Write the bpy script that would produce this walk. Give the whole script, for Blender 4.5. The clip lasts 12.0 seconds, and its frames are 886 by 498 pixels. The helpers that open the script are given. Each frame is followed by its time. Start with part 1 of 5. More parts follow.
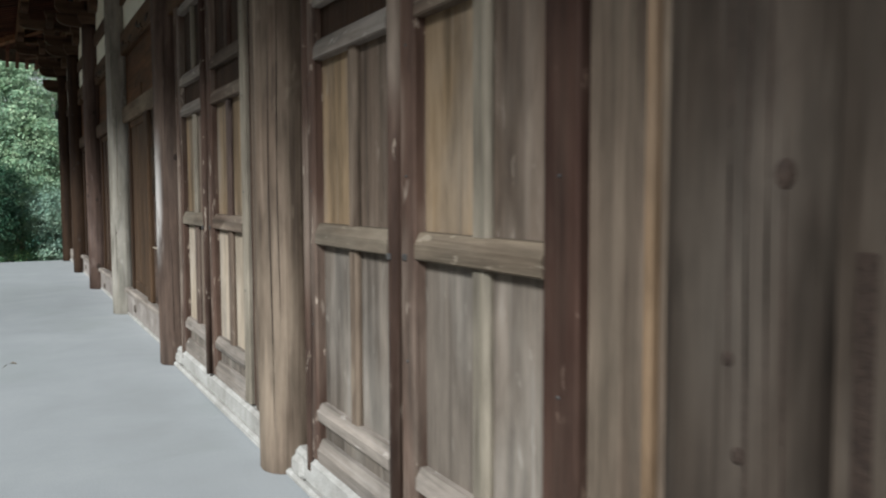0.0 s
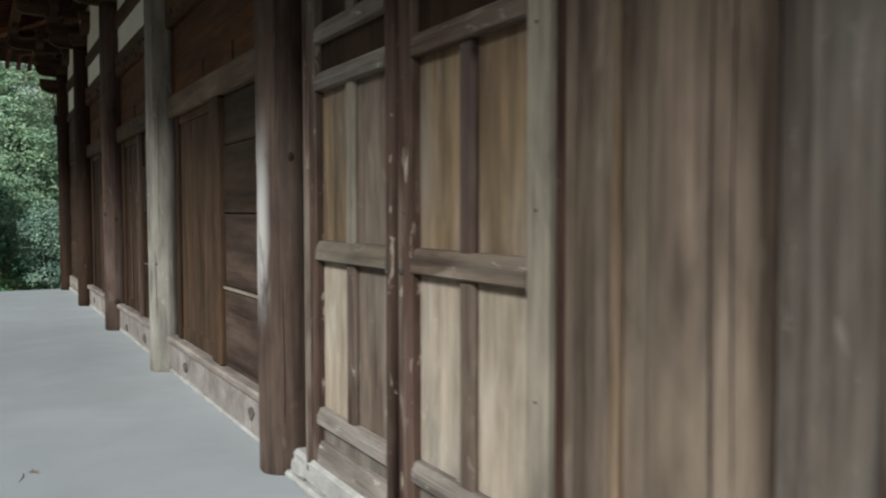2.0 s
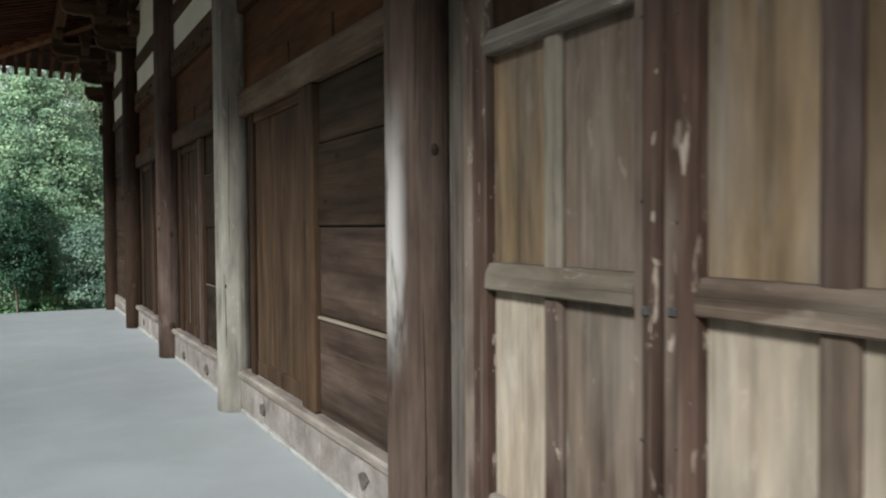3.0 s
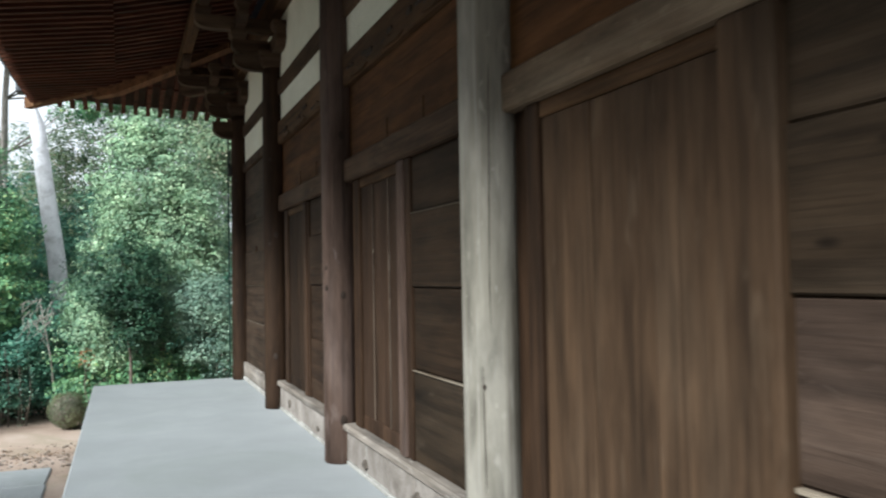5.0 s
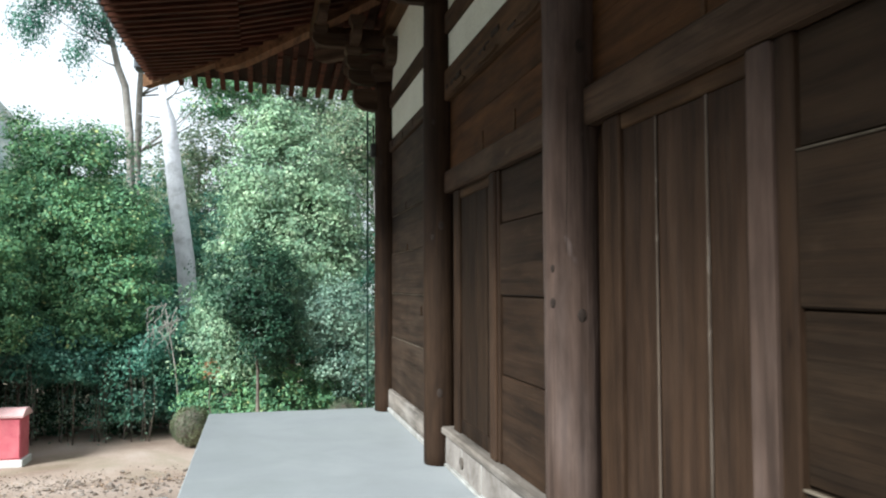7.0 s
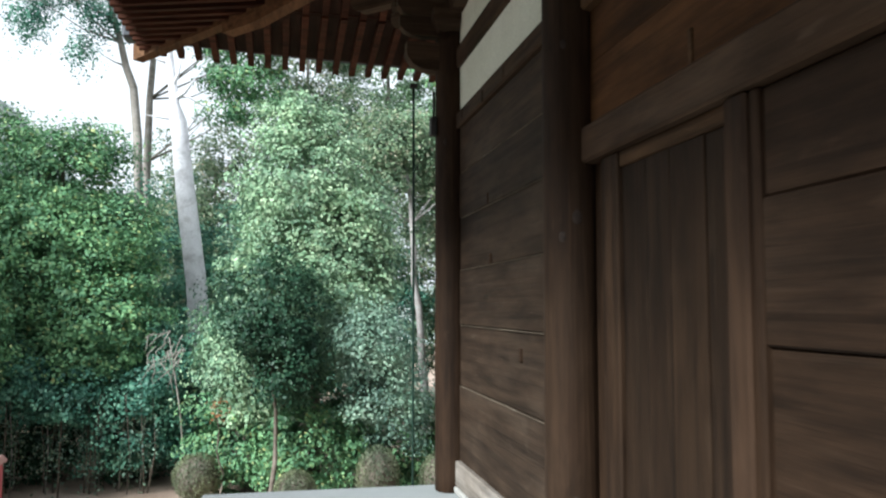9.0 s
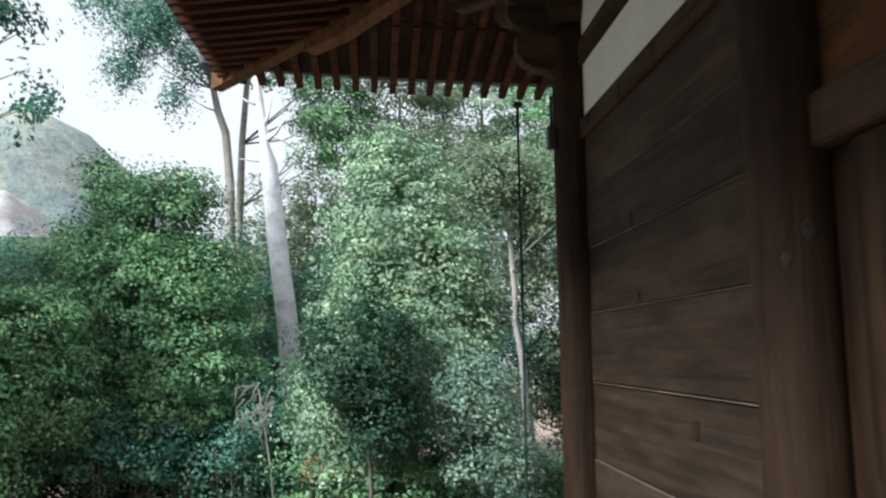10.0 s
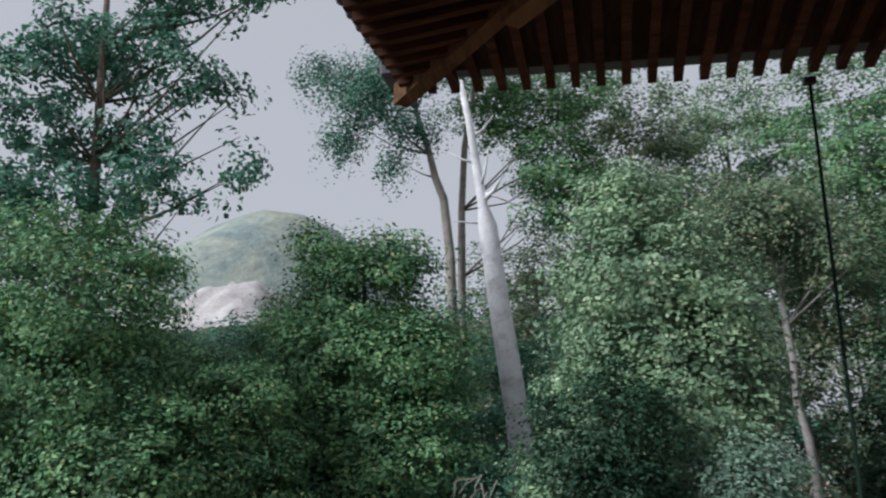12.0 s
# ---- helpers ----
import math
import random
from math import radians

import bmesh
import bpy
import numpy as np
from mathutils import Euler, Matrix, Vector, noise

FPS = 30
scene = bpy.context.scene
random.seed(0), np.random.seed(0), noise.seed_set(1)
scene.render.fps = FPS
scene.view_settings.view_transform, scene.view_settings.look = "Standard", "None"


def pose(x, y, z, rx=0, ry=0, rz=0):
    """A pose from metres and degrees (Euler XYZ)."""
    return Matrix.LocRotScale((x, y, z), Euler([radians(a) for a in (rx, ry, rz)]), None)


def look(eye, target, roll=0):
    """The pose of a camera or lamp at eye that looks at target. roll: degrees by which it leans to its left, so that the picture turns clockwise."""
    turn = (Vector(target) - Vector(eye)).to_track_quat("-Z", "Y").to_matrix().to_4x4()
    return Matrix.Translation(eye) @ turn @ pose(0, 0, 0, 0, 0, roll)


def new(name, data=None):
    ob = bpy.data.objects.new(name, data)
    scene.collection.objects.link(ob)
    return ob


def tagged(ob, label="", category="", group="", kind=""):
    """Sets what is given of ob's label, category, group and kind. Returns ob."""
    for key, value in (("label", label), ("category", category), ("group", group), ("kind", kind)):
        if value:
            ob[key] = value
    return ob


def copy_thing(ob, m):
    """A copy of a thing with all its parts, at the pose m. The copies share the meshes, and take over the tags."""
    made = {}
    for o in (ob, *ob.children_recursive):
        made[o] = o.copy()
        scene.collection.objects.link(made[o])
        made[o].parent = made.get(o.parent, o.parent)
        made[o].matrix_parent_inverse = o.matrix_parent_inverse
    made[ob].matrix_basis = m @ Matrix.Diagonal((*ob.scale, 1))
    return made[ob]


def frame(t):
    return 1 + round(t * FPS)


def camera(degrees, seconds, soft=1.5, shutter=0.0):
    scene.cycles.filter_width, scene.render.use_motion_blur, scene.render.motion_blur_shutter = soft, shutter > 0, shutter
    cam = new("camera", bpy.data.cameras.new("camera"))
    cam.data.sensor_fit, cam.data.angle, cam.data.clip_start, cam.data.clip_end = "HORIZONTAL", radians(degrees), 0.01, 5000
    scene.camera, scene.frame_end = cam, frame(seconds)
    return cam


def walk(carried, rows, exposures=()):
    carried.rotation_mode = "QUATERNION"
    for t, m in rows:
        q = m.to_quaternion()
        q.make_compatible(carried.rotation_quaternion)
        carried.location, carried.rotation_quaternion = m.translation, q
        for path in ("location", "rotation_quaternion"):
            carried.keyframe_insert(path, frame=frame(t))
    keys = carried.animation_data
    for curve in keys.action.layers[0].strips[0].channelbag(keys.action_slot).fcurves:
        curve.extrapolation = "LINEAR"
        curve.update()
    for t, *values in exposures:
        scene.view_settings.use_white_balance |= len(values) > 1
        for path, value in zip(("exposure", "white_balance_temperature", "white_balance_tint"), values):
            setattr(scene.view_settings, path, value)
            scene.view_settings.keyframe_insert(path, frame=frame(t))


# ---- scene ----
cam = camera(57.7, 12.0, soft=2.1, shutter=0.35)
PATH = [
    (0, (0.378, -0.196, 1.467), (1.339, 1.553, 1.329), -0.2),
    (0.5, (0.359, 0.513, 1.469), (1.285, 2.279, 1.314), 0.3),
    (1, (0.275, 1.22, 1.467), (1.233, 2.973, 1.375), 0.8),
    (1.5, (0.203, 1.871, 1.435), (1.239, 3.579, 1.335), 0.4),
    (2, (0.176, 2.608, 1.476), (1.18, 4.335, 1.383), -0.1),
    (2.5, (0.142, 3.32, 1.468), (1.1, 5.075, 1.423), -0.0),
    (2.7, (0.154, 3.552, 1.459), (1.101, 5.312, 1.397), -0.2),
    (4.3, (0.038, 5.754, 1.545), (0.913, 7.551, 1.618), -0.0),
    (4.5, (-0.007, 6.039, 1.537), (0.846, 7.845, 1.633), 0.1),
    (5, (-0.003, 6.764, 1.541), (0.736, 8.621, 1.606), -1.0),
    (5.5, (0.027, 7.467, 1.547), (0.645, 9.368, 1.618), -0.8),
    (6, (0.067, 8.173, 1.537), (0.632, 10.09, 1.605), -0.8),
    (6.5, (0.129, 8.88, 1.548), (0.632, 10.814, 1.635), -0.6),
    (7, (0.15, 9.592, 1.544), (0.597, 11.539, 1.632), -0.2),
    (7.2, (0.168, 9.811, 1.56), (0.615, 11.76, 1.625), -0.8),
    (8.8, (0.226, 12.175, 1.589), (0.633, 14.13, 1.695), -0.2),
    (9, (0.21, 12.471, 1.597), (0.604, 14.427, 1.74), -0.0),
    (9.5, (0.221, 13.137, 1.611), (0.506, 15.108, 1.794), -0.4),
    (10, (0.251, 13.789, 1.666), (0.415, 15.766, 1.916), -0.7),
    (10.5, (0.243, 14.444, 1.703), (0.306, 16.418, 2.016), -2.4),
    (11, (0.292, 15.086, 1.725), (0.231, 17.051, 2.092), -2.3),
    (11.5, (0.225, 15.682, 1.698), (-0.023, 17.619, 2.128), -0.9),
    (12, (0.207, 16.28, 1.704), (-0.196, 18.185, 2.158), -0.6),
]
walk(cam, [(t, look(eye, target, roll)) for t, eye, target, roll in PATH],
     exposures=[(0.0, 0.42, 6050, 6), (0.5, 0.15, 6050, 6), (1.0, 0.13, 6100, 6), (2.5, 0.22, 6150, 5), (4.5, 0.7, 6050, 4), (7.0, 0.9, 5950, 3), (9.5, 0.86, 6000, 4), (10.0, 0.55, 6000, 6), (10.5, 0.22, 6000, 7), (11.0, -0.1, 6000, 8), (12.0, -0.44, 6000, 9)])

# ---- light: an overcast sky, a broad soft sun over the open side ----
world = bpy.data.worlds.new("overcast_sky")
scene.world = world
world.use_nodes = True
wn = world.node_tree
sky = wn.nodes.new("ShaderNodeTexSky")
sky.sky_type, sky.sun_disc = "NISHITA", False
sky.sun_elevation, sky.sun_rotation = radians(37.5), radians(-124)
sky.dust_density, sky.air_density = 4.0, 1.0
pale = wn.nodes.new("ShaderNodeHueSaturation")
pale.inputs["Saturation"].default_value = 0.16
wn.links.new(sky.outputs[0], pale.inputs["Color"])
cloud = wn.nodes.new("ShaderNodeMix")
cloud.data_type = "RGBA"
cloud.inputs[0].default_value = 0.7
cloud.inputs[7].default_value = (7.6, 7.6, 8.0, 1)
wn.links.new(pale.outputs[0], cloud.inputs[6])
back = wn.nodes["Background"]
wn.links.new(cloud.outputs[2], back.inputs["Color"])
back.inputs["Strength"].default_value = 0.112
sun = new("sun", bpy.data.lights.new("sun", "SUN"))
sun.data.energy, sun.data.angle, sun.data.color = 5.0, radians(14), (1.0, 0.985, 0.965)
sun.matrix_world = look((-18.0, -12.0, 16.6), (0, 0, 0))


# ---- materials ----
def shader(name, rough=0.8, metal=0.0, spec=0.3):
    m = bpy.data.materials.new(name)
    m.use_nodes = True
    b = m.node_tree.nodes["Principled BSDF"]
    b.inputs["Roughness"].default_value, b.inputs["Metallic"].default_value = rough, metal
    b.inputs["Specular IOR Level"].default_value = spec
    return m, m.node_tree, b


def coords(nt, scale, wander=40.0):
    """Object coordinates, shifted by the object's own random number and scaled."""
    tc, info = nt.nodes.new("ShaderNodeTexCoord"), nt.nodes.new("ShaderNodeObjectInfo")
    mul = nt.nodes.new("ShaderNodeMath")
    mul.operation, mul.inputs[1].default_value = "MULTIPLY", wander
    add, mp = nt.nodes.new("ShaderNodeVectorMath"), nt.nodes.new("ShaderNodeMapping")
    mp.inputs["Scale"].default_value = scale
    nt.links.new(info.outputs["Random"], mul.inputs[0])
    nt.links.new(tc.outputs["Object"], add.inputs[0])
    nt.links.new(mul.outputs[0], add.inputs[1])
    nt.links.new(add.outputs[0], mp.inputs[0])
    return mp.outputs[0]


def noise_tex(nt, vec, scale, detail=4.0, rough=0.6, warp=0.0):
    n = nt.nodes.new("ShaderNodeTexNoise")
    n.inputs["Scale"].default_value, n.inputs["Detail"].default_value = scale, detail
    n.inputs["Roughness"].default_value, n.inputs["Distortion"].default_value = rough, warp
    nt.links.new(vec, n.inputs["Vector"])
    return n.outputs["Fac"]


def ramp(nt, fac, stops):
    r = nt.nodes.new("ShaderNodeValToRGB")
    e = r.color_ramp.elements
    while len(e) < len(stops):
        e.new(0.5)
    for k, (at, c) in zip(e, stops):
        k.position, k.color = at, (*c, 1) if len(c) == 3 else c
    nt.links.new(fac, r.inputs[0])
    return r.outputs[0]


def blend(nt, fac, a, b, how="MIX"):
    m = nt.nodes.new("ShaderNodeMix")
    m.data_type, m.blend_type = "RGBA", how
    for sock, v in ((m.inputs[0], fac), (m.inputs[6], a), (m.inputs[7], b)):
        if isinstance(v, bpy.types.NodeSocket):
            nt.links.new(v, sock)
        elif isinstance(v, (int, float)):
            sock.default_value = v
        else:
            sock.default_value = (*v, 1)
    return m.outputs[2]


def bump(nt, b, height, strength, distance=0.01):
    n = nt.nodes.new("ShaderNodeBump")
    n.inputs["Strength"].default_value, n.inputs["Distance"].default_value = strength, distance
    nt.links.new(height, n.inputs["Height"])
    nt.links.new(n.outputs[0], b.inputs["Normal"])


def wood(name, base, dark, pale_c, axis="z", bleach=0.35, stain=0.4, rough=0.75, knots=0.0, vary=0.25, streak=1.0, flecks=0.0):
    """Old timber: fine grain along the axis, broad stains, bleached patches, knots."""
    m, nt, b = shader(name, rough, spec=0.12)
    fine = {"x": (0.8, 15, 15), "y": (15, 0.8, 15), "z": (15, 15, 0.8)}[axis]
    broad = {"x": (0.5, 3, 3), "y": (3, 0.5, 3), "z": (3, 3, 0.5)}[axis]
    vf, vb = coords(nt, fine), coords(nt, broad)
    g1 = noise_tex(nt, vf, 1.6, 6, 0.65, 0.6)
    g2 = noise_tex(nt, vb, 1.3, 4, 0.6, 1.0)
    long = {"x": (0.3, 1, 1), "y": (1, 0.3, 1), "z": (1, 1, 0.3)}[axis]
    g3 = noise_tex(nt, coords(nt, long), 3.2, 3, 0.5, 0.15)
    g4 = noise_tex(nt, coords(nt, {"x": (0.35, 8, 8), "y": (8, 0.35, 8), "z": (8, 8, 0.35)}[axis]), 1.5, 4, 0.6, 0.25)
    c = ramp(nt, g1, [(0.2, tuple(0.5 * u + 0.5 * v for u, v in zip(dark, base))), (0.5, base), (0.8, tuple(v * 1.18 for v in base))])
    c = blend(nt, ramp(nt, g2, [(0.5, (0, 0, 0)), (0.72, (stain,) * 3)]), c, dark)
    c = blend(nt, 1.0, c, ramp(nt, g4, [(0.3, (1 - 0.48 * streak,) * 3), (0.5, (1.0,) * 3), (0.72, (1 + 0.3 * streak,) * 3)]), "MULTIPLY")
    c = blend(nt, ramp(nt, g3, [(0.48, (0, 0, 0)), (0.75, (bleach,) * 3)]), c, pale_c)
    mottle = noise_tex(nt, coords(nt, {"x": (0.35, 1.5, 1.5), "y": (1.5, 0.35, 1.5), "z": (1.5, 1.5, 0.35)}[axis]), 5.5, 5, 0.65, 0.3)
    c = blend(nt, 1.0, c, ramp(nt, mottle, [(0.3, (0.62,) * 3), (0.5, (1.0,) * 3), (0.7, (1.3,) * 3)]), "MULTIPLY")
    line = noise_tex(nt, coords(nt, {"x": (0.5, 26, 26), "y": (26, 0.5, 26), "z": (26, 26, 0.5)}[axis]), 1.3, 3, 0.55, 0.2)
    c = blend(nt, ramp(nt, line, [(0.6, (0, 0, 0)), (0.7, (0.55 * bleach,) * 3)]), c, pale_c)
    c = blend(nt, ramp(nt, line, [(0.3, (0.5,) * 3), (0.38, (0, 0, 0))]), c, dark)
    scuff = noise_tex(nt, coords(nt, {"x": (3, 9, 9), "y": (9, 3, 9), "z": (9, 9, 3)}[axis]), 1.0, 3, 0.5, 0.3)
    c = blend(nt, ramp(nt, scuff, [(0.66, (0, 0, 0)), (0.74, (bleach,) * 3)]), c, pale_c)
    if flecks:
        chip = noise_tex(nt, coords(nt, {"x": (7, 22, 22), "y": (22, 7, 22), "z": (22, 22, 7)}[axis]), 1.0, 3, 0.6, 0.5)
        c = blend(nt, ramp(nt, chip, [(0.64, (0, 0, 0)), (0.69, (0.8 * flecks,) * 3)]), c, tuple(min(0.7, 1.35 * x) for x in pale_c))
    info = nt.nodes.new("ShaderNodeObjectInfo")
    c = blend(nt, 1.0, c, ramp(nt, info.outputs["Random"], [(0, (1 - vary,) * 3), (1, (1 + vary * 0.3,) * 3)]), "MULTIPLY")
    if knots:
        v = nt.nodes.new("ShaderNodeTexVoronoi")
        v.inputs["Scale"].default_value = 1.7
        nt.links.new(coords(nt, {"x": (0.6, 1.6, 1.6), "y": (1.6, 0.6, 1.6), "z": (1.6, 1.6, 0.6)}[axis]), v.inputs["Vector"])
        c = blend(nt, ramp(nt, v.outputs["Distance"], [(0.025, (knots,) * 3), (0.06, (0, 0, 0))]), c, tuple(x * 0.4 for x in dark))
    nt.links.new(c, b.inputs["Base Color"])
    both = nt.nodes.new("ShaderNodeMath")
    both.operation = "ADD"
    nt.links.new(g1, both.inputs[0])
    nt.links.new(line, both.inputs[1])
    bump(nt, b, both.outputs[0], 0.6, 0.008)
    return m


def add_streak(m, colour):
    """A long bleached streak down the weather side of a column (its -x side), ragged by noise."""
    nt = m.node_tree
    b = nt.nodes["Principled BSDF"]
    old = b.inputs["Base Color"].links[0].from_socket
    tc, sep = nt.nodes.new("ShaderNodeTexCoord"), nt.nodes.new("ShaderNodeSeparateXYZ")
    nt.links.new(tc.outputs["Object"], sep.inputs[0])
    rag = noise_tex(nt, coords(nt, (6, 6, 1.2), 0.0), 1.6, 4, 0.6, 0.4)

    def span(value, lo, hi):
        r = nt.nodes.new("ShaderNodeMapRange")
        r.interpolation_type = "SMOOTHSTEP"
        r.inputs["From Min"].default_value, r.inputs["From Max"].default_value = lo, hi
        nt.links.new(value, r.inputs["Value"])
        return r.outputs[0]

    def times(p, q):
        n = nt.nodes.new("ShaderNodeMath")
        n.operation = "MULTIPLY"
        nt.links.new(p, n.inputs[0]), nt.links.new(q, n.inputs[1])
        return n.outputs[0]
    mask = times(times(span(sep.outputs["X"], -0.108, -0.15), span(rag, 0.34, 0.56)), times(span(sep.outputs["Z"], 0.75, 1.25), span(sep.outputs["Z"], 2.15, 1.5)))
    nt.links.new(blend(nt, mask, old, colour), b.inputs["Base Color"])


def rough_stuff(name, stops, scale=3.0, grain=60.0, rough=0.9, relief=0.3, blotch=None, depth=0.01):
    """Earth, plaster, concrete, bark: colours by broad noise, speckled by fine noise."""
    m, nt, b = shader(name, rough, spec=0.2)
    v = coords(nt, (1, 1, 1), 0.0)
    n1, n2 = noise_tex(nt, v, scale, 6, 0.6, 0.4), noise_tex(nt, v, grain, 3, 0.6)
    c = ramp(nt, n1, stops)
    c = blend(nt, 1.0, c, ramp(nt, n2, [(0.3, (0.82,) * 3), (0.7, (1.12,) * 3)]), "MULTIPLY")
    if blotch:
        n3 = noise_tex(nt, v, blotch[1], 5, 0.65, 1.0)
        c = blend(nt, ramp(nt, n3, [(0.52, (0, 0, 0)), (0.7, (blotch[2],) * 3)]), c, blotch[0])
    nt.links.new(c, b.inputs["Base Color"])
    bump(nt, b, n2, relief, depth)
    return m


def foliage(name, stops, through_light=0.35, gloss=0.38):
    m, nt, b = shader(name, gloss + 0.12, spec=0.22)
    geo = nt.nodes.new("ShaderNodeNewGeometry")
    c = ramp(nt, geo.outputs["Random Per Island"], stops)
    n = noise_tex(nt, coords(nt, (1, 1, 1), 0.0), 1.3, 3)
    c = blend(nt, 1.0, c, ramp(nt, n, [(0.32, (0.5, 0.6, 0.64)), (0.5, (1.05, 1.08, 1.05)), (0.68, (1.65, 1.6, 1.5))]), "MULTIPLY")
    nt.links.new(c, b.inputs["Base Color"])
    tr, mix = nt.nodes.new("ShaderNodeBsdfTranslucent"), nt.nodes.new("ShaderNodeMixShader")
    nt.links.new(c, tr.inputs["Color"])
    mix.inputs[0].default_value = through_light
    nt.links.new(b.outputs[0], mix.inputs[1])
    nt.links.new(tr.outputs[0], mix.inputs[2])
    nt.links.new(mix.outputs[0], nt.nodes["Material Output"].inputs["Surface"])
    return m


